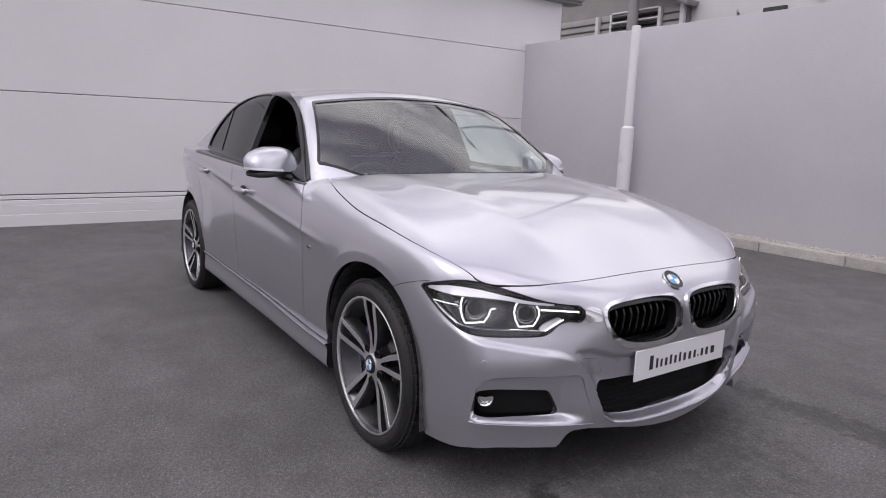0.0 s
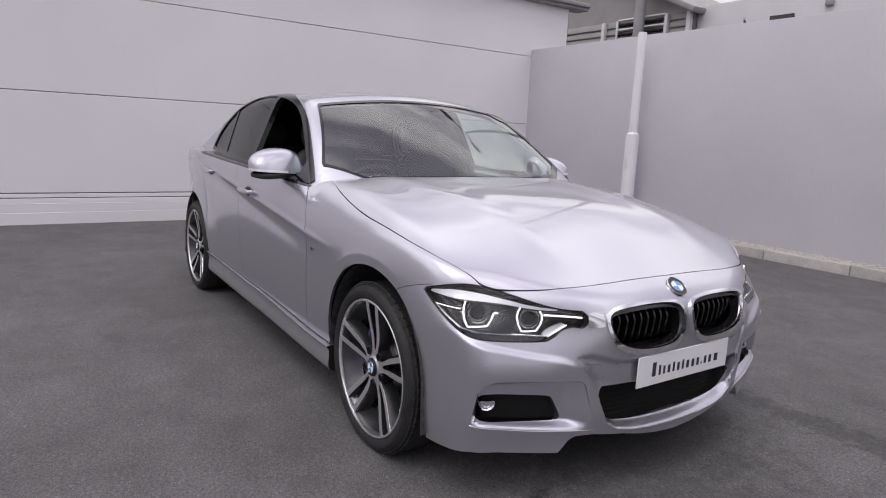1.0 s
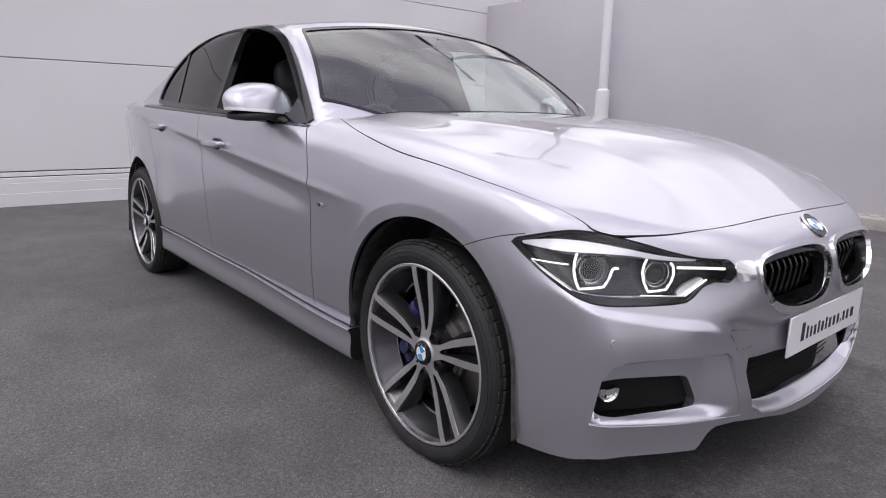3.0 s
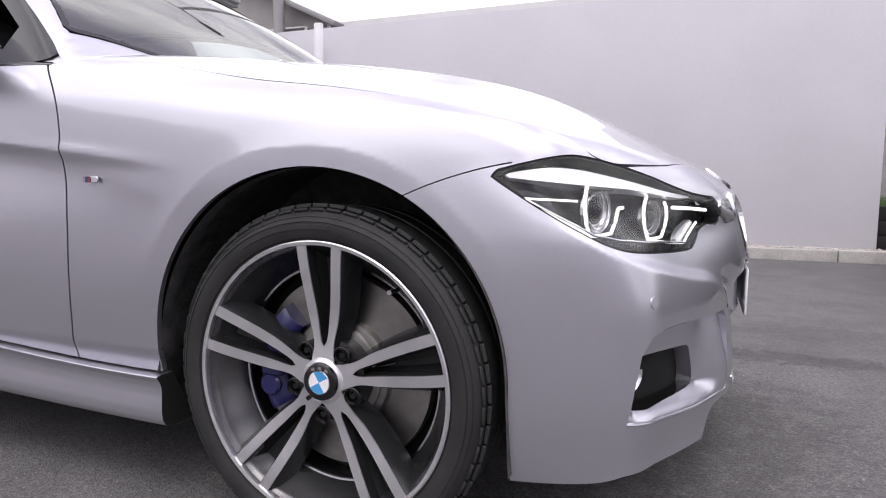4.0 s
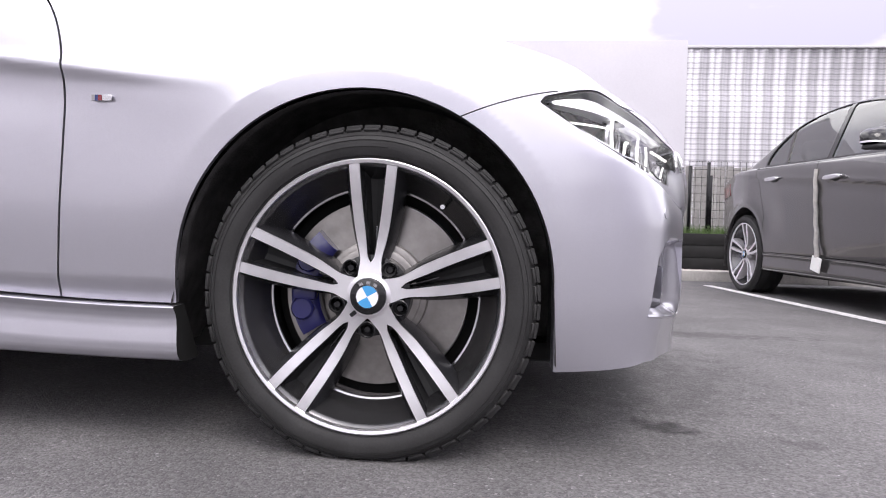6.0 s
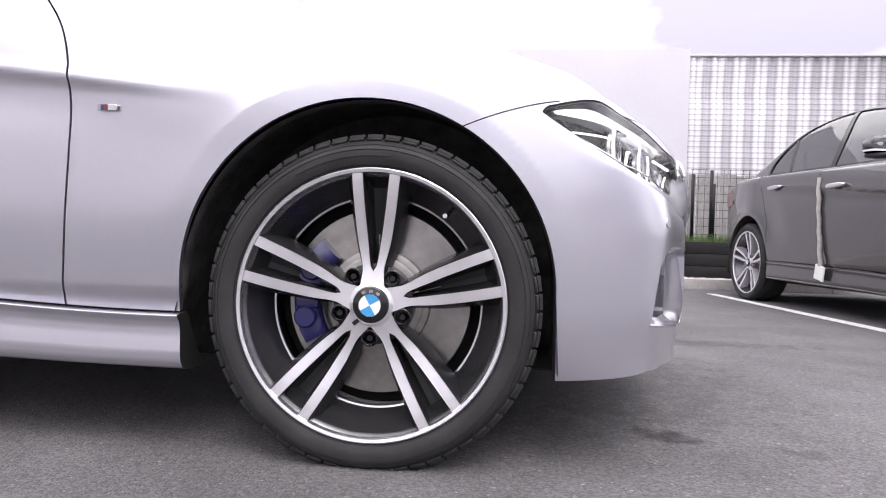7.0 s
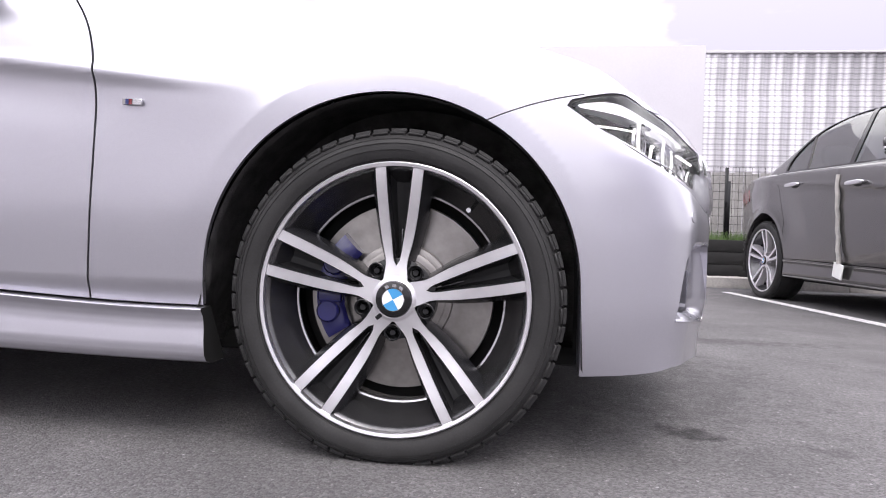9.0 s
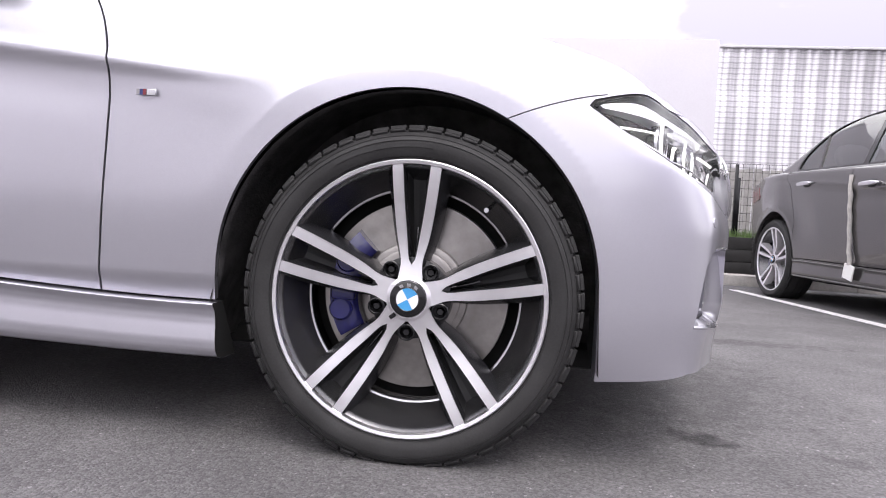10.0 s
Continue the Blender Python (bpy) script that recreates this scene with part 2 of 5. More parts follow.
def asphalt():
    """Fine rolled stone: pale and dark grains, worn patches, oil spots, a darker patch below the car."""
    m = material("asphalt", (0.113, 0.109, 0.111), 0.85)
    n, l = m.node_tree.nodes, m.node_tree.links
    b, co = n["Principled BSDF"], n.new("ShaderNodeTexCoord")

    def noise(size, detail, lo, hi, a, c):
        t, r = n.new("ShaderNodeTexNoise"), n.new("ShaderNodeMapRange")
        t.inputs["Scale"].default_value, t.inputs["Detail"].default_value = size, detail
        for k, v in zip(("From Min", "From Max", "To Min", "To Max"), (lo, hi, a, c)):
            r.inputs[k].default_value = v
        l.new(co.outputs["Object"], t.inputs["Vector"])
        l.new(t.outputs["Fac"], r.inputs["Value"])
        return t, r.outputs["Result"]

    def times(p, q, way="MULTIPLY"):
        o = n.new("ShaderNodeMath")
        o.operation = way
        for i, v in enumerate((p, q)):
            if isinstance(v, float):
                o.inputs[i].default_value = v
            else:
                l.new(v, o.inputs[i])
        return o.outputs[0]

    grains = n.new("ShaderNodeTexVoronoi")
    grains.inputs["Scale"].default_value = 230.0
    l.new(co.outputs["Object"], grains.inputs["Vector"])
    shade = n.new("ShaderNodeMapRange")
    shade.inputs["To Min"].default_value, shade.inputs["To Max"].default_value = 0.66, 1.36
    sep = n.new("ShaderNodeSeparateColor")
    l.new(grains.outputs["Color"], sep.inputs["Color"])
    l.new(sep.outputs["Red"], shade.inputs["Value"])
    pale = n.new("ShaderNodeMapRange")
    pale.inputs["From Min"].default_value, pale.inputs["From Max"].default_value = 0.985, 0.995
    pale.inputs["To Min"].default_value, pale.inputs["To Max"].default_value = 1.0, 1.9
    l.new(sep.outputs["Green"], pale.inputs["Value"])
    t0, coarse = noise(70.0, 3.0, 0.3, 0.7, 0.80, 1.20)
    t1, patch = noise(1.1, 6.0, 0.3, 0.7, 0.82, 1.14)
    t2, worn = noise(5.0, 5.0, 0.35, 0.7, 1.08, 0.86)
    value = times(times(times(shade.outputs["Result"], pale.outputs["Result"]), coarse), times(patch, worn))
    # ragged oil spots, then one wide darker patch below the car's nose
    warp, ragged = noise(16.0, 4.0, 0.3, 0.7, -0.055, 0.055)
    pos = n.new("ShaderNodeSeparateXYZ")
    l.new(co.outputs["Object"], pos.inputs["Vector"])
    for x, y, rx, ry, dark in ((0.645, -0.54, 0.068, 0.052, 0.34), (0.93, -0.62, 0.05, 0.035, 0.66), (0.95, 1.00, 0.75, 0.10, 0.62), (1.45, 1.55, 0.8, 0.22, 0.86), (-1.77, -1.58, 0.10, 0.06, 0.85), (1.6, 0.3, 0.30, 0.16, 0.88), (-3.4, -2.2, 0.8, 0.3, 0.88), (0.45, 0.1, 0.6, 0.6, 0.72)):
        u = times(times(pos.outputs["X"], -x, "ADD"), 1 / rx)
        v = times(times(pos.outputs["Y"], -y, "ADD"), 1 / ry)
        d = times(times(times(u, u), times(v, v), "ADD"), 0.5, "POWER")
        d = times(d, times(ragged, 9.0), "ADD")
        r = n.new("ShaderNodeMapRange")
        for k, w in zip(("From Min", "From Max", "To Min", "To Max"), (0.55, 1.15, dark, 1.0)):
            r.inputs[k].default_value = w
        l.new(d, r.inputs["Value"])
        value = times(value, r.outputs["Result"])
    hsv = n.new("ShaderNodeHueSaturation")
    hsv.inputs["Color"].default_value = (0.113, 0.109, 0.111, 1)
    l.new(value, hsv.inputs["Value"])
    l.new(hsv.outputs["Color"], b.inputs["Base Color"])
    bump = n.new("ShaderNodeBump")
    bump.inputs["Strength"].default_value, bump.inputs["Distance"].default_value = 0.7, 0.003
    l.new(times(grains.outputs["Distance"], times(t0.outputs["Fac"], 0.8), "ADD"), bump.inputs["Height"])
    bump.invert = True
    l.new(bump.outputs["Normal"], b.inputs["Normal"])
    return m


ASPHALT = asphalt()


def tartan_metal():
    """Profiled sheet with paired stripes down, thin seams across, and broad cloud reflections painted into its colour.
    """
    m = material("profiled_metal", (0.6, 0.6, 0.62), 0.42, 0.5)
    n, l = m.node_tree.nodes, m.node_tree.links
    b, co, sep = n["Principled BSDF"], n.new("ShaderNodeTexCoord"), n.new("ShaderNodeSeparateXYZ")
    l.new(co.outputs["Object"], sep.inputs["Vector"])

    def wave(axis, pitch, lo, hi, low, shift=0.0, bend=None):
        a, s_, r = n.new("ShaderNodeMath"), n.new("ShaderNodeMath"), n.new("ShaderNodeMapRange")
        a.operation, s_.operation = "MULTIPLY_ADD", "SINE"
        a.inputs[1].default_value, a.inputs[2].default_value = 2 * math.pi / pitch, shift
        l.new(bend or sep.outputs[axis], a.inputs[0])
        l.new(a.outputs[0], s_.inputs[0])
        for k, v in zip(("From Min", "From Max", "To Min", "To Max"), (lo, hi, low, 1.0)):
            r.inputs[k].default_value = v
        l.new(s_.outputs[0], r.inputs["Value"])
        return r.outputs["Result"]

    # the stripes waver where the sheets are dented
    dent, shift, bent = n.new("ShaderNodeTexNoise"), n.new("ShaderNodeMath"), n.new("ShaderNodeMath")
    dent.inputs["Scale"].default_value, dent.inputs["Detail"].default_value = 0.9, 1.0
    squeeze = n.new("ShaderNodeMapping")
    squeeze.inputs["Scale"].default_value = (0.12, 1.0, 1.0)
    l.new(co.outputs["Object"], squeeze.inputs["Vector"])
    l.new(squeeze.outputs["Vector"], dent.inputs["Vector"])
    shift.operation, shift.inputs[1].default_value, bent.operation = "MULTIPLY", 0.12, "ADD"
    l.new(dent.outputs["Fac"], shift.inputs[0])
    l.new(shift.outputs[0], bent.inputs[0])
    l.new(sep.outputs["X"], bent.inputs[1])
    # broad bands of sky reflection, painted as lighter and darker colour
    cloud_paint, tone = n.new("ShaderNodeTexNoise"), n.new("ShaderNodeMapRange")
    cloud_paint.inputs["Scale"].default_value, cloud_paint.inputs["Detail"].default_value = 1.1, 3.0
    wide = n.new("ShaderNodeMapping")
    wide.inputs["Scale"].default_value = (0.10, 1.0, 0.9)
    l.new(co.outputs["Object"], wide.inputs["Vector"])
    l.new(wide.outputs["Vector"], cloud_paint.inputs["Vector"])
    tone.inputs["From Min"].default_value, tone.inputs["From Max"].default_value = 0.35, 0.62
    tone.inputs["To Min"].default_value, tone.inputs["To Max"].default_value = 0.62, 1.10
    l.new(cloud_paint.outputs["Fac"], tone.inputs["Value"])
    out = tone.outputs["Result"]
    for value in (wave("X", 0.44, -0.2, 0.5, 0.68, 0.0, bent.outputs[0]), wave("X", 0.147, -0.9, -0.3, 0.78, 0.4, bent.outputs[0]), wave("Z", 0.115, -0.95, -0.55, 0.64), wave("Z", 0.0575, -0.9, -0.2, 0.86)):
        p = n.new("ShaderNodeMath")
        p.operation = "MULTIPLY"
        l.new(out, p.inputs[0])
        l.new(value, p.inputs[1])
        out = p.outputs[0]
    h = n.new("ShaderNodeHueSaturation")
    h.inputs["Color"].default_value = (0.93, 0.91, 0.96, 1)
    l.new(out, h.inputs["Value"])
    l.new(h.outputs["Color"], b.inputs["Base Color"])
    return m


TARTAN = tartan_metal()


# ---- mesh helpers ----
def put(name, verts, faces, mat, parent=None, label="", smooth=False, normals=None):
    me = bpy.data.meshes.new(name)
    me.from_pydata([tuple(map(float, v)) for v in verts], [], [tuple(int(i) for i in f) for f in faces])
    me.materials.append(mat)
    if smooth or normals is not None:
        me.polygons.foreach_set("use_smooth", [True] * len(me.polygons))
    me.update()
    if normals is not None:
        me.normals_split_custom_set_from_vertices([tuple(map(float, v)) for v in normals])
    ob = new(name, me)
    ob.parent = parent
    if label:
        ob["label"] = label
    return ob


def part(name, bm, mat, parent=None, label="", smooth=True):
    me = bpy.data.meshes.new(name)
    bmesh.ops.recalc_face_normals(bm, faces=bm.faces)
    bm.to_mesh(me)
    bm.free()
    me.materials.append(mat)
    if smooth:
        me.polygons.foreach_set("use_smooth", [True] * len(me.polygons))
        me.set_sharp_from_angle(angle=radians(38))
    ob = new(name, me)
    ob.parent = parent
    if label:
        ob["label"] = label
    return ob


def block(size, at=(0, 0, 0), bevel=0.0, segments=2, turn=None):
    """A box with rounded edges."""
    bm = bmesh.new()
    bmesh.ops.create_cube(bm, size=1, matrix=Matrix.Diagonal((*size, 1)))
    if bevel:
        bmesh.ops.bevel(bm, geom=bm.edges[:], offset=bevel, segments=segments, affect="EDGES", profile=0.5)
    bmesh.ops.transform(bm, matrix=Matrix.Translation(at) @ (turn or Matrix()), verts=bm.verts)
    return bm


def join(*bms):
    out = bmesh.new()
    for b in bms:
        me = bpy.data.meshes.new("joined")
        b.to_mesh(me)
        b.free()
        out.from_mesh(me)
        bpy.data.meshes.remove(me)
    return out


def lathe(profile, n=72, closed=False):
    """Turns (radius, y) pairs about the y axis."""
    bm = bmesh.new()
    rings = []
    for i in range(n):
        a = 2 * math.pi * i / n
        rings.append([bm.verts.new((r * math.cos(a), y, r * math.sin(a))) for r, y in profile])
    for i in range(n):
        p, q = rings[i], rings[(i + 1) % n]
        for j in range(len(profile) - (0 if closed else 1)):
            k = (j + 1) % len(profile)
            bm.faces.new((p[j], p[k], q[k], q[j]))
    return bm


def tube(points, radius, n=8, closed=False, flat=1.0):
    """A round bar along the points; flat squeezes it along y."""
    bm = bmesh.new()
    P = [Vector(p) for p in points]
    rings = []
    for i, p in enumerate(P):
        a = P[i - 1] if i or closed else p
        b = P[(i + 1) % len(P)] if i + 1 < len(P) or closed else p
        d = (b - a).normalized()
        s = d.cross(Vector((0, 0, 1)) if abs(d.z) < 0.9 else Vector((1, 0, 0))).normalized()
        u = s.cross(d)
        r = radius[i] if isinstance(radius, (list, tuple)) else radius
        rings.append([bm.verts.new(p + s * r * math.cos(2 * math.pi * j / n) + u * r * flat * math.sin(2 * math.pi * j / n)) for j in range(n)])
    for i in range(len(P) - (0 if closed else 1)):
        p, q = rings[i], rings[(i + 1) % len(P)]
        for j in range(n):
            bm.faces.new((p[j], p[(j + 1) % n], q[(j + 1) % n], q[j]))
    if not closed:
        bm.faces.new(rings[0])
        bm.faces.new(rings[-1][::-1])
    return bm


def blob(size, at, power=2.6, nu=28, nv=18, turn=None):
    """A rounded box (superellipsoid)."""
    bm = bmesh.new()
    e = 2.0 / power
    f = lambda v: math.copysign(abs(v) ** e, v)
    rows = []
    for i in range(nv + 1):
        b = -math.pi / 2 + math.pi * i / nv
        rows.append([bm.verts.new((size[0] * f(math.cos(b)) * f(math.cos(2 * math.pi * j / nu)), size[1] * f(math.cos(b)) * f(math.sin(2 * math.pi * j / nu)), size[2] * f(math.sin(b)))) for j in range(nu)])
    for i in range(nv):
        for j in range(nu):
            bm.faces.new((rows[i][j], rows[i][(j + 1) % nu], rows[i + 1][(j + 1) % nu], rows[i + 1][j]))
    bmesh.ops.remove_doubles(bm, verts=bm.verts, dist=1e-5)
    bmesh.ops.transform(bm, matrix=Matrix.Translation(at) @ (turn or Matrix()), verts=bm.verts)
    return bm


def empty(name, label, category, group="", m=None):
    ob = tagged(new(name), label, category, group)
    if m is not None:
        ob.matrix_world = m
    return ob

# ---- the car's skin as smooth fields ----
def spline(xs, ys):
    """Natural cubic through the knots, straight beyond them."""
    xs, ys = np.array(xs, float), np.array(ys, float)
    n, h = len(xs), np.diff(xs)
    A, r = np.eye(n), np.zeros(n)
    for i in range(1, n - 1):
        A[i, i - 1], A[i, i], A[i, i + 1] = h[i - 1], 2 * (h[i - 1] + h[i]), h[i]
        r[i] = 6 * ((ys[i + 1] - ys[i]) / h[i] - (ys[i] - ys[i - 1]) / h[i - 1])
    m = np.linalg.solve(A, r)
    s0 = (ys[1] - ys[0]) / h[0] - h[0] * m[1] / 6
    s1 = (ys[-1] - ys[-2]) / h[-1] + h[-1] * m[-2] / 6

    def at(x):
        x = np.asarray(x, float)
        i = np.clip(np.searchsorted(xs, x) - 1, 0, n - 2)
        d, a, b = h[i], xs[i + 1] - x, x - xs[i]
        y = (m[i] * a ** 3 + m[i + 1] * b ** 3) / (6 * d) + (ys[i] / d - m[i] * d / 6) * a + (ys[i + 1] / d - m[i + 1] * d / 6) * b
        y = np.where(x < xs[0], ys[0] + s0 * (x - xs[0]), y)
        return np.where(x > xs[-1], ys[-1] + s1 * (x - xs[-1]), y)
    return at


def smax(a, b, k):
    h = np.maximum(k - np.abs(a - b), 0) / k
    return np.maximum(a, b) + h * h * k * 0.25


def step(a, b, x):
    t = np.clip((x - a) / (b - a), 0, 1)
    return t * t * (3 - 2 * t)


def rounded(poly, times=2):
    P = np.array(poly, float)
    for _ in range(times):
        Q = np.roll(P, -1, 0)
        P = np.stack([P * 0.75 + Q * 0.25, P * 0.25 + Q * 0.75], 1).reshape(-1, 2)
    return P


def inside(a, b, poly):
    """Signed distance of (a, b) to an outline: negative within."""
    d, sign = np.full(np.shape(a), 1e9), np.ones(np.shape(a))
    for p, q in zip(poly, np.roll(poly, -1, 0)):
        ex, ez = q - p
        wx, wz = a - p[0], b - p[1]
        t = np.clip((wx * ex + wz * ez) / (ex * ex + ez * ez), 0, 1)
        d = np.minimum(d, (wx - ex * t) ** 2 + (wz - ez * t) ** 2)
        c1, c2, c3 = b >= p[1], b < q[1], ex * wz > ez * wx
        sign = np.where((c1 & c2 & c3) | (~c1 & ~c2 & ~c3), -sign, sign)
    return sign * np.sqrt(d)


hood_z = spline([-1.2, -0.8, -0.5, -0.2, 0.1, 0.3, 0.45, 0.56, 0.62, 0.70], [1.046, 1.032, 1.020, 1.000, 0.962, 0.911, 0.842, 0.782, 0.750, 0.701])
hood_drop = spline([-1.0, -0.6, -0.1, 0.3, 0.6], [0.030, 0.040, 0.060, 0.078, 0.066])
nose_x = spline([0, 0.13, 0.26, 0.38, 0.51, 0.572, 0.663, 0.724, 0.79, 0.836, 0.862, 0.88, 0.90], [0.753, 0.752, 0.748, 0.728, 0.674, 0.636, 0.573, 0.522, 0.474, 0.424, 0.355, 0.255, 0.11])
nose_mid = spline([0, 0.13, 0.26, 0.38, 0.47, 0.556, 0.64, 0.731, 0.787, 0.82, 0.842, 0.857, 0.870, 0.882, 0.90], [0.753, 0.752, 0.748, 0.726, 0.680, 0.637, 0.601, 0.567, 0.538, 0.508, 0.470, 0.432, 0.370, 0.26, 0.11])
nose_low = spline([0, 0.13, 0.26, 0.38, 0.51, 0.60, 0.68, 0.74, 0.785, 0.817, 0.840, 0.856, 0.870, 0.882, 0.90], [0.753, 0.752, 0.746, 0.724, 0.684, 0.652, 0.620, 0.595, 0.570, 0.530, 0.476, 0.426, 0.362, 0.258, 0.11])
side_y = spline([0.10, 0.175, 0.26, 0.34, 0.49, 0.64, 0.76, 0.86, 0.95, 1.04, 1.14], [0.80, 0.855, 0.880, 0.886, 0.897, 0.903, 0.908, 0.892, 0.853, 0.800, 0.73])
POCKET = np.array([(0.808, 0.293), (0.74, 0.286), (0.666, 0.277), (0.588, 0.269), (0.486, 0.260), (0.395, 0.256), (0.437, 0.370), (0.452, 0.425), (0.472, 0.440), (0.567, 0.445), (0.687, 0.450), (0.750, 0.450), (0.780, 0.440), (0.797, 0.410), (0.803, 0.350)])
shelf_z = spline([0.0, 0.054, 0.088, 0.137, 0.229, 0.318, 0.403, 0.481, 0.549, 0.599, 0.637, 0.711], [0.430, 0.469, 0.491, 0.508, 0.521, 0.535, 0.549, 0.566, 0.595, 0.624, 0.648, 0.690])
CENTRE = np.array([(-0.30, 0.485), (0.33, 0.492), (0.43, 0.520), (0.470, 0.515), (0.395, 0.40), (0.35, 0.10), (-0.30, 0.10)])
WHEELS = ((-0.015, 0.345), (-2.825, 0.345))


def crease_z(x):
    return 0.752 + (-0.58 - x) * 0.105


def belt_z(x):
    return 0.950 + np.clip(-0.74 - x, 0, 3) * 0.036


def on_nose(x, y, z, poly):
    """inside(), worked out for the front of the car alone."""
    x, y, z = np.broadcast_arrays(x, y, z)
    d, m = np.full(x.shape, 1.0), x > 0.25
    d[m] = inside(y[m], z[m], poly)
    return d


def body(x, y, z):
    """Below the windows: negative inside."""
    y = np.abs(y)
    tuck = 0.012 * step(0.345, 0.290, z)
    lift = np.clip(crease_z(x) - 0.757, -0.05, 0.2) * step(0.45, 0.75, z) * step(0.2, -0.6, x)
    side = side_y(z - lift) - tuck * step(0.2, 0.0, x)
    side = side + 0.0065 * np.exp(-((z - crease_z(x)) / 0.016) ** 2) * step(-0.26, -0.62, x)
    side = side - 0.010 * np.exp(-((z - crease_z(x) + 0.06) / 0.05) ** 2) * step(-0.35, -0.9, x)
    for cx, cz in WHEELS:
        r = np.hypot(x - cx, z - cz)
        edge = 0.411 + 0.008 * step(0.0, -0.20, x - cx)
        side = side - 0.015 * (1 - np.exp(-np.maximum(r - edge, 0) / 0.045)) * step(0.80, 0.48, r) * step(0.40, 0.66, z) * (0.30 + 0.70 * step(-0.36, -0.06, x - cx))
    side = side - 0.17 * step(-2.70, -3.9, x)
    a = y - side
    top = hood_z(x) - hood_drop(x) * (y / 0.75) ** 2.2
    top = top + 0.006 * np.exp(-((y - 0.42 - 0.16 * (0.4 - x) * 0.6) / 0.075) ** 2) * step(0.62, 0.3, x) * step(-0.8, -0.5, x)
    cabin = step(-0.62, -0.80, x)
    top = top * (1 - cabin) + cabin * (belt_z(x) + 0.012 - 0.08 * step(-2.9, -3.8, x))
    b = z - top
    k = 0.115 * (1 - cabin) + 0.035 * cabin
    ab = smax(a, b, k)
    mid, low = step(0.735, 0.590, z), step(0.615, 0.465, z)
    plan = lambda v: (nose_x(v) * (1 - mid) + nose_mid(v) * mid) * (1 - low) + nose_low(v) * low
    slope = (plan(y + 0.004) - plan(y - 0.004)) / 0.008
    lean = -0.035 * step(0.54, 0.76, z) - 0.014 * step(0.33, 0.20, z)
    foot = shelf_z(np.clip(y - 0.6 * x, 0.0, 0.75))
    rise = step(foot - 0.005, foot + 0.017, z)
    fall = np.exp(-np.maximum(foot - z, 0) / 0.20)
    shelf = 0.013 * (1 - rise) * fall * step(0.34, 0.48, x) * step(0.45, 0.60, y) * (0.15 + 0.85 * step(0.62, 0.42, y - 0.6 * x))
    centre = 0.014 * step(0.014, -0.016, on_nose(x, y, z, CENTRE)) * step(0.3, 0.4, x) * step(0.37, 0.43, z)
    c = (x - plan(y) - lean + centre) / np.sqrt(1 + slope * slope) - shelf
    d = -3.83 + 0.25 * y * y - x + 0.12 * np.abs(z - 0.7)
    return smax(smax(ab, c, 0.055), d, 0.12)


def recess(x, y, z):
    """The bumper's skin, hollowed round the fog lamps."""
    v = np.abs(y)
    return body(x, y, z) + 0.001 + 0.040 * step(0.410, 0.500, v) * step(0.452, 0.424, z) * step(0.806, 0.780, v) * step(0.0, 0.034, z - np.interp(v, (0.395, 0.486, 0.588, 0.666, 0.740, 0.808), (0.256, 0.260, 0.269, 0.277, 0.286, 0.293)))


roof_z = spline([-3.0, -2.6, -2.2, -1.8, -1.5, -1.17, -0.9], [1.25, 1.368, 1.425, 1.434, 1.419, 1.388, 1.33])


def screen_x(y, z):
    return -0.52 - (z - 1.0) * 1.69 - 0.417 * y * y - 0.10 * np.sin(np.clip((z - 0.95) / 0.45, 0, 1) * math.pi) * -0.5


def glass_y(x, z):
    return 0.838 - 0.44 * (z - 0.93) - 0.06 * np.clip(z - 1.15, 0, 1) ** 1.5 - 0.02 * step(-1.9, -2.7, x)


def cabin(x, y, z):
    """The windows and the roof: negative inside."""
    y, z = np.abs(y), z - 0.03
    a = (y - glass_y(x, z)) * 0.91
    b = z - roof_z(x) + 0.05 * (y / 0.567) ** 2
    c = (x - screen_x(y, z)) * 0.5
    d = (-2.62 - (1.33 - z) * 2.1 + 0.3 * y * y - x) * 0.42
    return smax(smax(smax(a, b, 0.045), c, 0.03), d, 0.05)


def cast(field, eye, way, near, far, n=48):
    """First root of the field along each ray, seen from inside outwards or from outside inwards."""
    eye, way = np.asarray(eye, float), np.asarray(way, float)
    lo, hi = np.full(len(way), float(near)), np.full(len(way), float(far))
    s0 = field(*(eye + way * lo[:, None]).T) > 0
    for _ in range(n):
        mid = (lo + hi) / 2
        same = (field(*(eye + way * mid[:, None]).T) > 0) == s0
        lo, hi = np.where(same, mid, lo), np.where(same, hi, mid)
    return eye + way * ((lo + hi) / 2)[:, None]


def slope_of(field, V):
    g = np.stack([(field(*(V + d).T) - field(*(V - d).T)) for d in np.eye(3) * 0.0025], 1)
    return g / np.maximum(np.linalg.norm(g, axis=1), 1e-9)[:, None]


def trim(V, N, faces, cut):
    """Removes what lies where cut > 0, along a clean edge."""
    f = cut(*V.T)
    V, N, out, made = list(V), list(N), [], {}
    for face in faces:
        vals = [f[i] for i in face]
        if max(vals) <= 0:
            out.append(face)
            continue
        if min(vals) > 0:
            continue
        poly = []
        for i, j in zip(face, face[1:] + face[:1]):
            if f[i] <= 0:
                poly.append(i)
            if (f[i] <= 0) != (f[j] <= 0):
                key = (min(i, j), max(i, j))
                if key not in made:
                    t = f[key[0]] / (f[key[0]] - f[key[1]])
                    n = N[key[0]] * (1 - t) + N[key[1]] * t
                    made[key] = len(V)
                    V.append(V[key[0]] * (1 - t) + V[key[1]] * t)
                    N.append(n / np.linalg.norm(n))
                poly.append(made[key])
        if len(poly) > 2:
            out.append(tuple(poly))
    return np.array(V), np.array(N), out


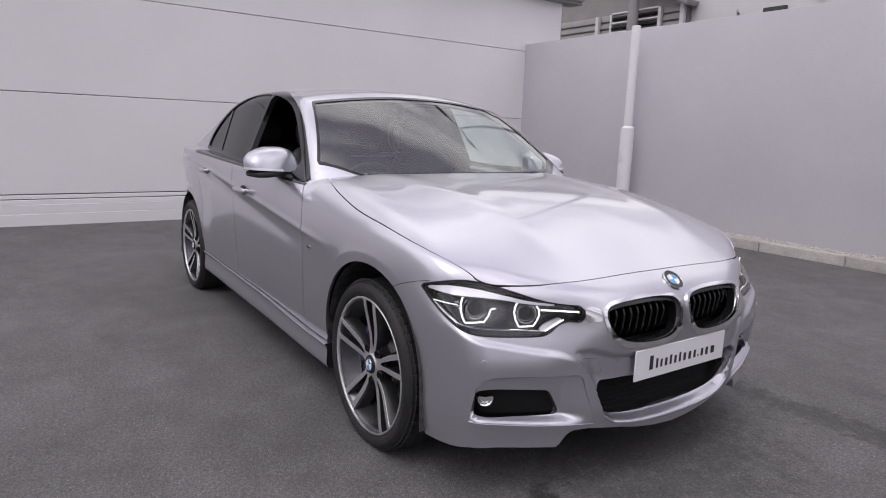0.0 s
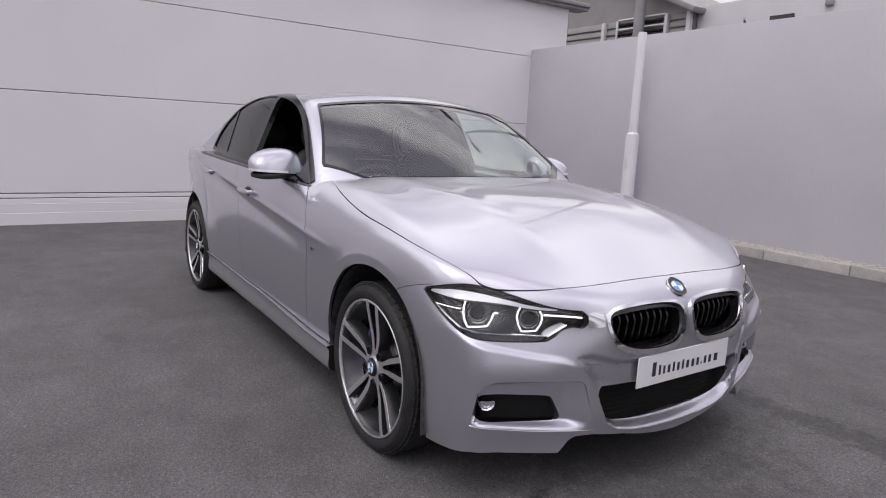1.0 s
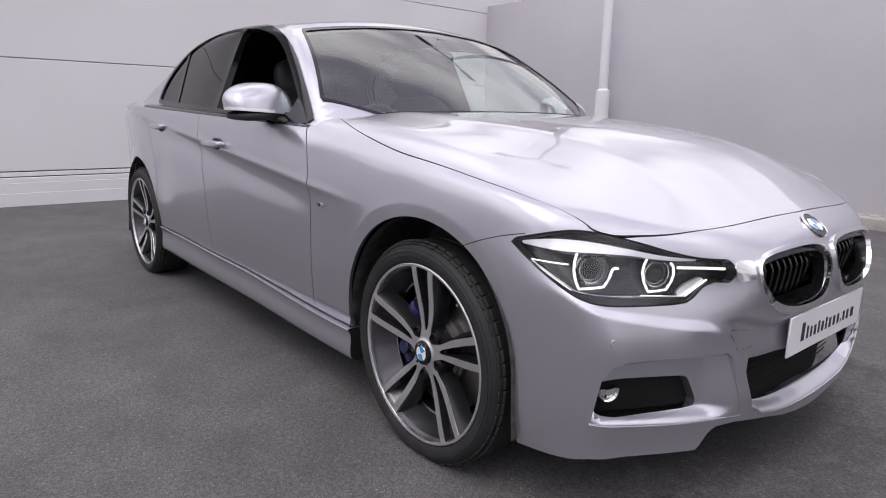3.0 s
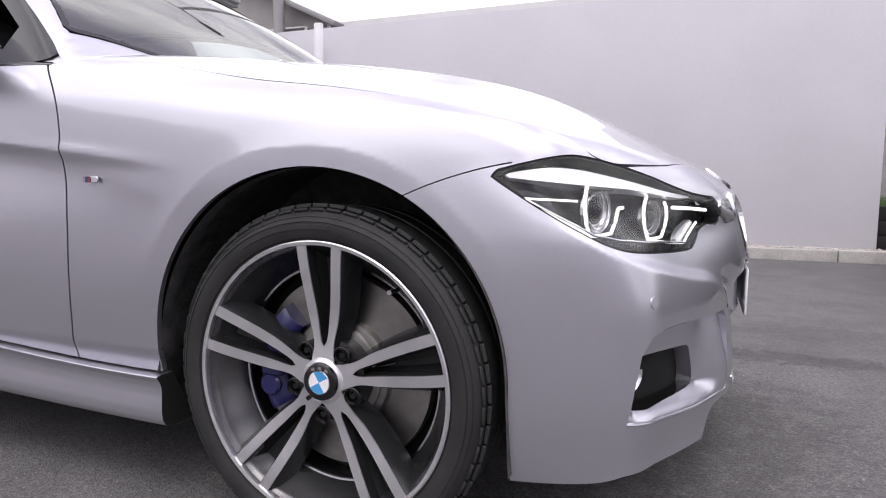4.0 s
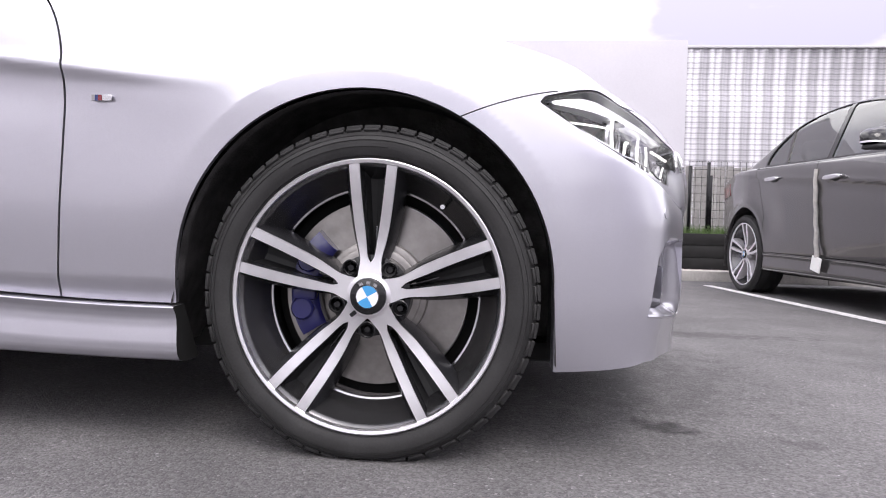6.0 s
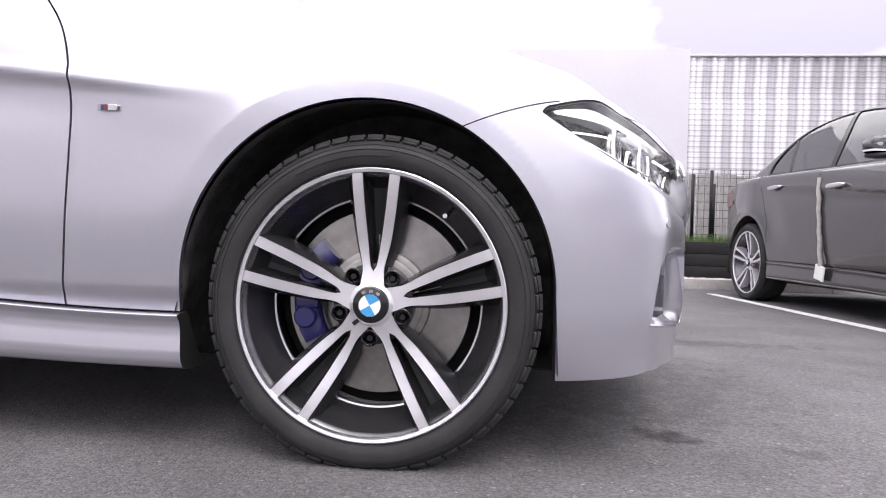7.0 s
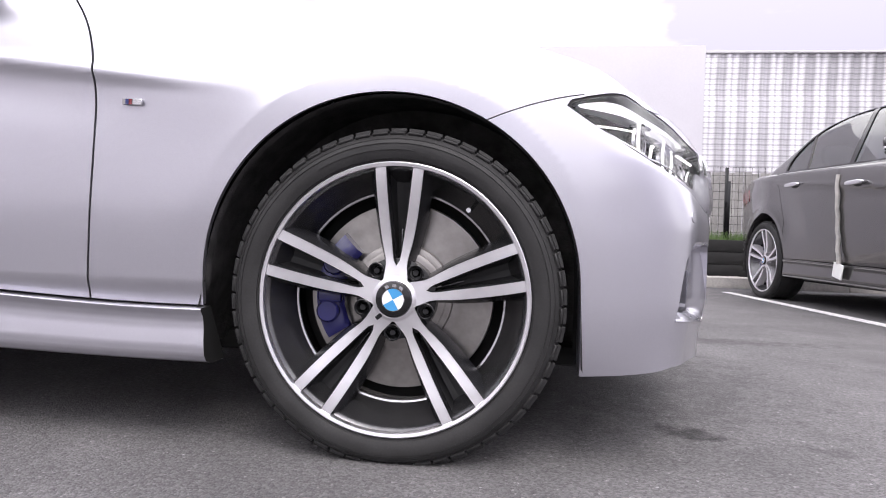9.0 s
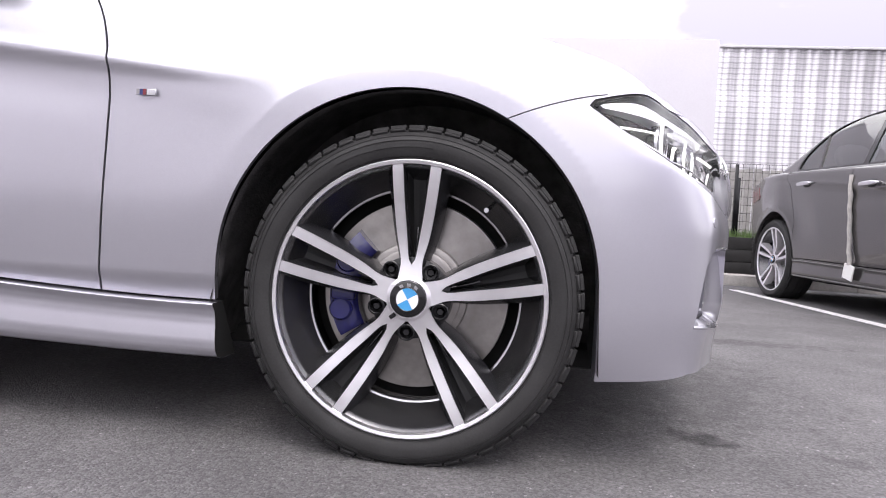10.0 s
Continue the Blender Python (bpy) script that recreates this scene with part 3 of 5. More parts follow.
def skin(name, field, grid, cuts, mat, parent, label="", off=0.0, thick=0.012, mirror=False):
    """A panel of a field's surface, trimmed by the cuts, with turned-in edges."""
    nu, nv = grid.shape[:2]
    V = grid.reshape(-1, 3)
    N = slope_of(field, V)
    faces = [(i * nv + j, (i + 1) * nv + j, (i + 1) * nv + j + 1, i * nv + j + 1) for i in range(nu - 1) for j in range(nv - 1)]
    for cut in cuts:
        V, N, faces = trim(V, N, faces, cut)
    used = sorted({i for f in faces for i in f})
    index = {i: k for k, i in enumerate(used)}
    V, N = V[used] - N[used] * off, N[used]
    faces = [tuple(index[i] for i in f) for f in faces]
    f0 = faces[len(faces) // 2]
    if np.dot(np.cross(V[f0[1]] - V[f0[0]], V[f0[2]] - V[f0[0]]), N[f0[0]]) < 0:
        faces = [f[::-1] for f in faces]
    if thick:
        count = {}
        for f in faces:
            for e in zip(f, f[1:] + f[:1]):
                count[e] = 1
        rims = [e for e in count if (e[1], e[0]) not in count]
        XV, XN, base = [], [], len(V)
        for i, j in rims:
            a, b = V[i], V[j]
            n = np.cross(b - a, N[i])
            n = n / max(np.linalg.norm(n), 1e-9)
            k = base + len(XV)
            XV += [a, b, b - N[j] * thick, a - N[i] * thick]
            XN += [n] * 4
            faces.append((k + 1, k, k + 3, k + 2))
        if XV:
            V, N = np.vstack([V, XV]), np.vstack([N, XN])
    if mirror:
        V, N = V * (1, -1, 1), N * (1, -1, 1)
        faces = [f[::-1] for f in faces]
    return put(name, V, faces, mat, parent, label, normals=N)


def side_grid(x0, x1, t0, t1, dx=0.016, dt=1.3, field=body, hub=(-0.25, 0.6)):
    xs = np.linspace(x0, x1, max(2, int(abs(x1 - x0) / dx) + 1))
    ts = np.radians(np.linspace(t0, t1, int((t1 - t0) / dt) + 1))
    X, T = np.meshgrid(xs, ts, indexing="ij")
    eye = np.stack([X, np.full_like(X, hub[0]), np.full_like(X, hub[1])], -1).reshape(-1, 3)
    way = np.stack([0 * T, -np.cos(T), np.sin(T)], -1).reshape(-1, 3)
    return cast(field, eye, way, 0.0, 1.4).reshape(*X.shape, 3)


def nose_grid(z0, z1, dz=0.009, half=False, fine=62, field=body):
    """Round the front, from the wheel arch across to the other side."""
    rows = []
    for a in np.radians(np.linspace(-14, 90, fine)):
        rows.append((0.05, -0.30, math.sin(a), -math.cos(a)))
    for y in np.linspace(-0.30, 0, fine // 2)[1:]:
        rows.append((0.05, y, 1.0, 0.0))
    if not half:
        rows += [(x, -y, c, -s) for x, y, c, s in rows[-2::-1]]
    zs = np.linspace(z0, z1, int((z1 - z0) / dz) + 1)
    eye = np.array([(x, y, z) for x, y, c, s in rows for z in zs])
    way = np.array([(c, s, 0) for x, y, c, s in rows for z in zs])
    return cast(field, eye, way, 0.0, 1.2).reshape(len(rows), len(zs), 3)


def top_grid(field, x0, x1, w, z0, step_x=0.016, step_y=0.02):
    xs, ys = np.linspace(x0, x1, int(abs(x1 - x0) / step_x) + 1), np.linspace(-w, w, int(2 * w / step_y) + 1)
    X, Y = np.meshgrid(xs, ys, indexing="ij")
    eye = np.stack([X, Y, np.full_like(X, z0)], -1).reshape(-1, 3)
    return cast(field, eye, np.tile((0.0, 0.0, 1.0), (len(eye), 1)), 0.0, 1.2).reshape(*X.shape, 3)


# outlines on the skin: (y, z) on the nose, (x, z) on the side
# the headlight in (y - 0.6 x, z), which unrolls the corner
LIGHT = rounded([(0.676, 0.709), (0.645, 0.679), (0.6246, 0.660), (0.592, 0.634), (0.559, 0.612), (0.518, 0.590), (0.467, 0.578), (0.396, 0.573), (0.30, 0.569), (0.226, 0.568), (0.182, 0.572), (0.121, 0.617), (0.036, 0.609), (0.036, 0.668), (0.130, 0.673), (0.213, 0.685), (0.344, 0.717), (0.438, 0.734), (0.500, 0.741), (0.545, 0.739), (0.607, 0.729)], 1)
KIDNEY = rounded([(0.392, 0.650), (0.360, 0.678), (0.20, 0.686), (0.075, 0.682), (0.022, 0.664), (0.014, 0.618), (0.032, 0.545), (0.075, 0.514), (0.16, 0.507), (0.27, 0.514), (0.352, 0.540), (0.384, 0.597)], 2)
INTAKE = rounded([(-0.405, 0.392), (-0.375, 0.415), (0, 0.400), (0.375, 0.415), (0.405, 0.392), (0.385, 0.345), (0.338, 0.272), (0.2, 0.250), (0, 0.243), (-0.2, 0.250), (-0.338, 0.272), (-0.385, 0.345)], 1)
LIP = rounded([(-0.409, 0.394), (-0.378, 0.419), (0, 0.404), (0.378, 0.419), (0.409, 0.394), (0.389, 0.340), (0.346, 0.251), (0.205, 0.223), (0, 0.213), (-0.205, 0.223), (-0.346, 0.251), (-0.389, 0.340)], 1)
FOG = rounded([(0.776, 0.386), (0.740, 0.394), (0.64, 0.388), (0.550, 0.381), (0.536, 0.370), (0.500, 0.298), (0.506, 0.290), (0.656, 0.298), (0.776, 0.305), (0.784, 0.320)], 1)
GLASS = rounded([(-0.692, 0.946), (-0.770, 1.020), (-0.890, 1.115), (-1.075, 1.247), (-1.25, 1.333), (-1.49, 1.390), (-1.75, 1.418), (-1.95, 1.427), (-2.13, 1.420), (-2.31, 1.390), (-2.48, 1.335), (-2.62, 1.250), (-2.70, 1.150), (-2.705, 1.060), (-2.67, 1.030), (-2.3, 1.016), (-1.9, 0.996), (-1.3, 0.971)], 1)
hood_side = spline([-0.76, -0.74, -0.66, -0.538, -0.405, -0.19, 0.03, 0.27, 0.41, 0.456], [0.70, 0.714, 0.752, 0.790, 0.816, 0.838, 0.840, 0.820, 0.772, 0.744])
hood_nose = spline([0, 0.24, 0.485, 0.58, 0.656, 0.72, 0.77], [0.631, 0.626, 0.602, 0.573, 0.533, 0.485, 0.43])
door_x = spline([0.285, 0.45, 0.60, 0.732, 0.81, 0.873, 0.97], [-0.642, -0.632, -0.622, -0.618, -0.628, -0.656, -0.75])
GAP = 0.0024


def sill_rise(x):
    """How far the door's foot climbs towards the rear."""
    return 0.038 * step(-0.45, -1.40, x) + 0.018 * step(-1.30, -2.40, x)



def on_hood(x, y, z):
    """Negative on the bonnet."""
    y = np.abs(y)
    return np.maximum(np.maximum(y - hood_side(np.clip(x, -0.76, 0.456)), (x - hood_nose(y)) * 0.9), -0.50 - 0.46 * y * y - x)


def in_light(x, y, z):
    return np.where(x > 0.15, inside(np.abs(y) - 0.6 * x, z, LIGHT), 1.0)


def in_kidney(x, y, z):
    return np.where(x > 0.3, inside(np.abs(y), z, KIDNEY), 1.0)


def in_intake(x, y, z):
    return np.where(x > 0.3, inside(y, z, INTAKE), 1.0)


def lip_face(x, y, z):
    """The bumper's skin, sloping inwards round the lower intake."""
    x, y, z = np.broadcast_arrays(x, y, z)
    return body(x, y, z) + 0.001 + 0.046 * step(0.0, 0.030, -on_nose(x, y, z, LIP))


def in_lip(x, y, z):
    return np.where(x > 0.3, inside(y, z, LIP), 1.0)


def in_fog(x, y, z):
    return np.where(x > 0.3, inside(np.abs(y), z, FOG), 1.0)


def arch(r):
    """Positive inside the wheel openings, which are 3 mm wider than r - 0.371."""
    def one(x, z):
        up = r - np.hypot(x, z - 0.345)
        low = np.where(x < 0, r + 0.10 * (0.345 - z), r + 0.02 * (0.345 - z)) - np.abs(x)
        return np.where(z > 0.345, up, low)
    return lambda x, y, z: np.maximum(one(x + 0.015, z), one(x + 2.825, z))


def in_pocket(x, y, z):
    return np.where(x > 0.3, inside(np.abs(y), z, POCKET), 1.0)


def bumper_line(x):
    """Height of the seam between wing and bumper."""
    return 0.676 + (x - 0.189) * 0.42 - 0.75 * np.clip(x - 0.189, 0, 1) ** 2


def bumper_foot(y):
    y = np.abs(y)
    return np.interp(y, (0, 0.1, 0.2, 0.277, 0.407, 0.468, 0.487, 0.503, 0.520, 0.571, 0.725, 0.80, 0.825, 0.85, 0.9), (0.186, 0.193, 0.208, 0.225, 0.241, 0.239, 0.229, 0.205, 0.183, 0.188, 0.201, 0.201, 0.192, 0.183, 0.183))


def in_screen(x, y, z):
    """Negative on the windscreen."""
    y = np.abs(y)
    base = 0.985 + 0.055 * step(0.56, 0.76, y)
    return np.maximum(np.maximum(np.maximum(y - 0.788 + 0.490 * (z - 1.004), z - 1.398 + 0.13 * y * y), -1.5 - x), base - z)


def in_glass(x, y, z):
    return np.where(np.abs(y) > 0.45, inside(x, z, GLASS), 1.0)


def in_rear_window(x, y, z):
    y = np.abs(y)
    return np.maximum(np.maximum(y - 0.66 + 0.3 * (z - 1.08), z - 1.365), x + 2.5)



# ---- wheels ----
LEG_OUT = spline([0.034, 0.050, 0.064, 0.078, 0.100, 0.150, 0.200, 0.2475], [0.0240, 0.0222, 0.0207, 0.0222, 0.0275, 0.0362, 0.0420, 0.0462])
LEG_IN = spline([0.066, 0.080, 0.100, 0.150, 0.200, 0.2475], [0.0025, 0.0058, 0.0085, 0.0148, 0.0202, 0.0243])


def spoke_shape(sign, kind):
    """One leg of a forked spoke: its machined face, its dark flanks, or the floor of the slot."""
    bm, rows = bmesh.new(), []
    steps = [0.034 + 0.2155 * i / 22 for i in range(23)]
    for r in steps:
        t = (r - 0.040) / 0.2075
        out, gap = float(LEG_OUT(r)), float(LEG_IN(r)) if r > 0.066 else 0.0
        y = 0.018 * (1 - t) + 0.014 * math.sin(t * math.pi) * (1 - t) - 0.002 * t
        flare = 0.005 + 0.012 * max(t, 0) ** 0.6
        if kind == "face":
            prof = ((gap + 0.0012 * (gap > 0), y + 0.0022), (gap + 0.0016 * (gap > 0), y), (out - 0.0006, y), (out, y + 0.0022))
        elif kind == "flank":
            prof = ((gap - 0.002 * (gap > 0), y + 0.024), (gap + 0.0002, y + 0.0018), (out + 0.0004, y + 0.0018), (out + flare * 0.62, y + 0.018), (out + flare, y + 0.050))
        else:
            prof = ((0.0, y + 0.046), (max(gap * 0.55, 0.0), y + 0.044), (gap * 0.85, y + 0.028), (gap, y + 0.021))
        rows.append([bm.verts.new((sign * a, b, r)) for a, b in prof])
    for p, q in zip(rows, rows[1:]):
        for j in range(len(p) - 1):
            if (p[j].co - p[j + 1].co).length > 1e-6 or (q[j].co - q[j + 1].co).length > 1e-6:
                bm.faces.new((p[j], p[j + 1], q[j + 1], q[j]))
    return bm


def flatten(bm):
    """The tyre's foot, pressed flat by the load."""
    for v in bm.verts:
        if v.co.z < -0.3075:
            v.co.y -= 0.25 * (-0.3075 - v.co.z) if v.co.y < 0.06 else 0
            v.co.z = -0.3075
    return bm


def caliper_shape():
    """A curved clamp over the disc's rear edge, with two piston housings."""
    bm, rows = bmesh.new(), []
    for i in range(25):
        a, t = radians(133 + 79 * i / 24), i / 24
        swell = 0.010 * math.sin(math.pi * t) ** 0.5 if 0 < t < 1 else 0.0
        prof = ((0.118, 0.118), (0.113 - swell * 0.4, 0.072 - swell), (0.122, 0.060 - swell), (0.142, 0.056 - swell), (0.163, 0.061 - swell * 0.6), (0.175, 0.118))
        rows.append([bm.verts.new((r * math.cos(a), y, r * math.sin(a))) for r, y in prof])
    for p, q in zip(rows, rows[1:]):
        for j in range(5):
            bm.faces.new((p[j], p[j + 1], q[j + 1], q[j]))
    bm.faces.new(rows[0])
    bm.faces.new(rows[-1][::-1])
    more = []
    for deg in (154, 193):
        c = lathe([(0.0, 0.044), (0.019, 0.044), (0.023, 0.048), (0.024, 0.07)], 24)
        bmesh.ops.translate(c, vec=(0.142 * math.cos(radians(deg)), 0, 0.142 * math.sin(radians(deg))), verts=c.verts)
        more.append(c)
    more.append(block((0.05, 0.02, 0.03), (-0.135, 0.054, 0.0), 0.008, 3))
    return join(bm, *more)


def wheel(parent, m, face, under, car):
    """Rim with its tyre and brake; the outer side looks along -y, the lip lies at y = 0."""
    base = part("wheel", lathe([(0.2505, 0.003), (0.2475, 0.007), (0.2435, 0.010), (0.2415, 0.016), (0.2300, 0.036), (0.2180, 0.056), (0.2085, 0.072)], 96), BARREL, parent, "alloy wheel with five forked spokes")
    base.matrix_basis = m
    part("barrel", lathe([(0.2085, 0.074), (0.2120, 0.090), (0.216, 0.150), (0.232, 0.190), (0.250, 0.196), (0.250, 0.190)], 96), under, base)
    part("barrel_ring", lathe([(0.2095, 0.0700), (0.2060, 0.0710), (0.2052, 0.0750), (0.2090, 0.0780)], 96), SATIN, base, "bright edge inside the rim")
    part("tyre", flatten(lathe([(0.244, 0.016), (0.2565, 0.000), (0.2600, -0.0045), (0.2606, -0.0035), (0.2622, -0.0040), (0.2630, -0.0070), (0.270, -0.0105), (0.280, -0.0128), (0.289, -0.0120), (0.2894, -0.0105), (0.2912, -0.0105), (0.2916, -0.0118), (0.2975, -0.0085), (0.2980, -0.0065), (0.2996, -0.0060), (0.3002, -0.0068), (0.305, -0.001), (0.311, 0.010), (0.316, 0.026), (0.3195, 0.050), (0.320, 0.08), (0.316, 0.082), (0.316, 0.089), (0.320, 0.091), (0.320, 0.13), (0.316, 0.132), (0.316, 0.139), (0.320, 0.141), (0.317, 0.185), (0.300, 0.208), (0.270, 0.212), (0.244, 0.196)], 144, True)), RUBBER, base)
    lugs = []
    for i in range(58):
        a = 360 * i / 58
        lugs.append(block((0.0305, 0.040, 0.008), (0, 0, 0), 0.0014, 1, pose(0, 0, 0, 0, -a, 0) @ pose(0, 0.034, 0.3145, -14, 0, 0)))
        lugs.append(block((0.0290, 0.013, 0.006), (0, 0, 0), 0.0014, 1, pose(0, 0, 0, 0, -a, 0) @ pose(0, 0.0085, 0.3090, -52, 0, 0)))
    part("tread", flatten(join(*lugs)), RUBBER, base)
    bm, rows = bmesh.new(), []
    for i in range(25):
        a = radians(121 - 38 * i / 24)
        rows.append([bm.verts.new((r * math.cos(a), y, r * math.sin(a))) for r, y in ((0.2784, -0.0115), (0.2790, -0.0140), (0.2868, -0.0138), (0.2874, -0.0110))])
    for p, q in zip(rows, rows[1:]):
        for j in range(3):
            bm.faces.new((p[j], p[j + 1], q[j + 1], q[j]))
    part("sidewall_mark", bm, RUBBER, base, "raised plain band on the tyre")
    part("tyre_spot", lathe([(0.0, -0.0125), (0.0035, -0.0125), (0.0038, -0.0105)], 12), FOAM, base).matrix_basis = pose(-0.043, 0.0005, -0.281)
    part("rim_lip", lathe([(0.2500, 0.004), (0.2575, 0.000), (0.2582, -0.005), (0.2560, -0.0065), (0.2500, -0.0050), (0.2488, -0.001), (0.2484, 0.005)], 120), face, base, "machined bright rim lip")
    for k in range(5):
        spin = pose(0, 0, 0, 0, 72 * k + 1.5, 0)
        for sign in (-1, 1):
            part("spoke", spoke_shape(sign, "flank"), under, base).matrix_basis = spin
            part("spoke_face", spoke_shape(sign, "face"), face, base).matrix_basis = spin
        part("spoke_web", join(spoke_shape(-1, "floor"), spoke_shape(1, "floor")), BLACK, base).matrix_basis = spin
        part("spoke_rib", join(block((0.0045, 0.010, 0.045), (0.001, 0.062, 0.112), 0.0015, 2)), BARREL, base).matrix_basis = spin
        bolt = part("bolt", join(lathe([(0.0130, 0.004), (0.0130, 0.026), (0.0, 0.026)], 20), lathe([(0.0166, 0.012), (0.0162, 0.0095), (0.0148, 0.0085), (0.0125, 0.010), (0.0120, 0.02)], 24), lathe([(0.0, 0.012), (0.006, 0.012), (0.0085, 0.015), (0.0085, 0.03)], 6)), under, base)
        bolt.matrix_basis = pose(0, 0, 0, 0, 37.5 + 72 * k, 0) @ pose(0, 0.009, 0.0640)
    part("hub", lathe([(0.0, 0.014), (0.036, 0.014), (0.038, 0.0158), (0.0425, 0.0172), (0.044, 0.022), (0.046, 0.060), (0.0, 0.06)], 60), face, base)
    part("hub_back", lathe([(0.046, 0.028), (0.078, 0.036), (0.080, 0.09), (0.0, 0.09)], 60), under, base)
    part("wheel_badge", block((0.013, 0.003, 0.008), (0, 0, 0), 0.001, 1), GLOSS_BLACK, base).matrix_basis = pose(-0.0285, 0.0155, -0.034, 0, -40, 0)
    part("centre_cap", lathe([(0.0, 0.006), (0.030, 0.006), (0.0335, 0.008), (0.035, 0.013)], 48), GLOSS_BLACK, base, "round centre cap with blue and white quarters")
    for k in range(4):
        bm = bmesh.new()
        c = bm.verts.new((0, 0.0048, 0))
        ring = [bm.verts.new((0.0208 * math.cos(radians(90 * k + 90 * i / 10 + 30)), 0.0048, 0.0208 * math.sin(radians(90 * k + 90 * i / 10 + 30)))) for i in range(11)]
        for i in range(10):
            bm.faces.new((c, ring[i], ring[i + 1]))
        part("emblem_quarter", bm, (SKY_BLUE, WHITE)[k % 2], base, smooth=False)
    for a in (28, -4, -34):
        part("cap_mark", block((0.0075, 0.0012, 0.0058), (0, 0, 0), 0, 1), SATIN, base, smooth=False).matrix_basis = pose(0, 0, 0, 0, -a, 0) @ pose(0, 0.0056, 0.0265)
    part("cap_ring", lathe([(0.0208, 0.0055), (0.0214, 0.0042), (0.0222, 0.0055)], 40), SATIN, base)
    part("valve", lathe([(0.0, -0.014), (0.0045, -0.014), (0.0045, 0.0), (0.0035, 0.002), (0.0035, 0.02)], 12), SATIN, base).matrix_basis = pose(0.136, 0.030, 0.172)
    part("brake_disc", lathe([(0.0, 0.070), (0.075, 0.070), (0.078, 0.090), (0.088, 0.092), (0.184, 0.092), (0.186, 0.114), (0.075, 0.114)], 72), STEEL, base, "grey steel brake disc")
    part("disc_bell", lathe([(0.050, 0.066), (0.086, 0.066), (0.092, 0.068), (0.0925, 0.074), (0.098, 0.0745), (0.1040, 0.0760), (0.106, 0.092)], 60), STEEL, base)
    part("caliper", caliper_shape(), BLUE, base, "blue painted brake caliper")
    part("dust_plate", lathe([(0.0, 0.135), (0.19, 0.135), (0.213, 0.132)], 60), VOID, base)
    return base


# ---- a saloon car ----
def roundel(parent, at, normal, r):
    turn = Vector(normal).to_track_quat("-Y", "Z").to_matrix().to_4x4()
    m = Matrix.Translation(at) @ turn
    base = part("emblem", lathe([(0.0, -0.003), (r * 0.97, -0.003), (r, 0.0), (r, 0.006)], 40), GLOSS_BLACK, parent, "round emblem with blue and white quarters")
    base.matrix_basis = m
    part("emblem_ring", lathe([(r * 0.95, -0.002), (r * 0.98, -0.0052), (r * 1.02, 0.001)], 40), CHROME, base)
    part("emblem_ring", lathe([(r * 0.58, -0.003), (r * 0.61, -0.0048), (r * 0.64, -0.003)], 40), CHROME, base)
    for k in range(4):
        bm = bmesh.new()
        c = bm.verts.new((0, -0.0042, 0))
        ring = [bm.verts.new((r * 0.58 * math.cos(radians(90 * k + 9 * i)), -0.0042, r * 0.58 * math.sin(radians(90 * k + 9 * i)))) for i in range(11)]
        for i in range(10):
            bm.faces.new((c, ring[i], ring[i + 1]))
        part("emblem_quarter", bm, (SKY_BLUE, WHITE)[k % 2], base, smooth=False)


def nose_at(y, z, out=0.0):
    lo = np.array([(0.05, y, z)])
    p = cast(body, lo, np.array([(1.0, 0.0, 0.0)]), 0.0, 1.0)[0]
    n = slope_of(body, p[None])[0]
    return p + n * out, n


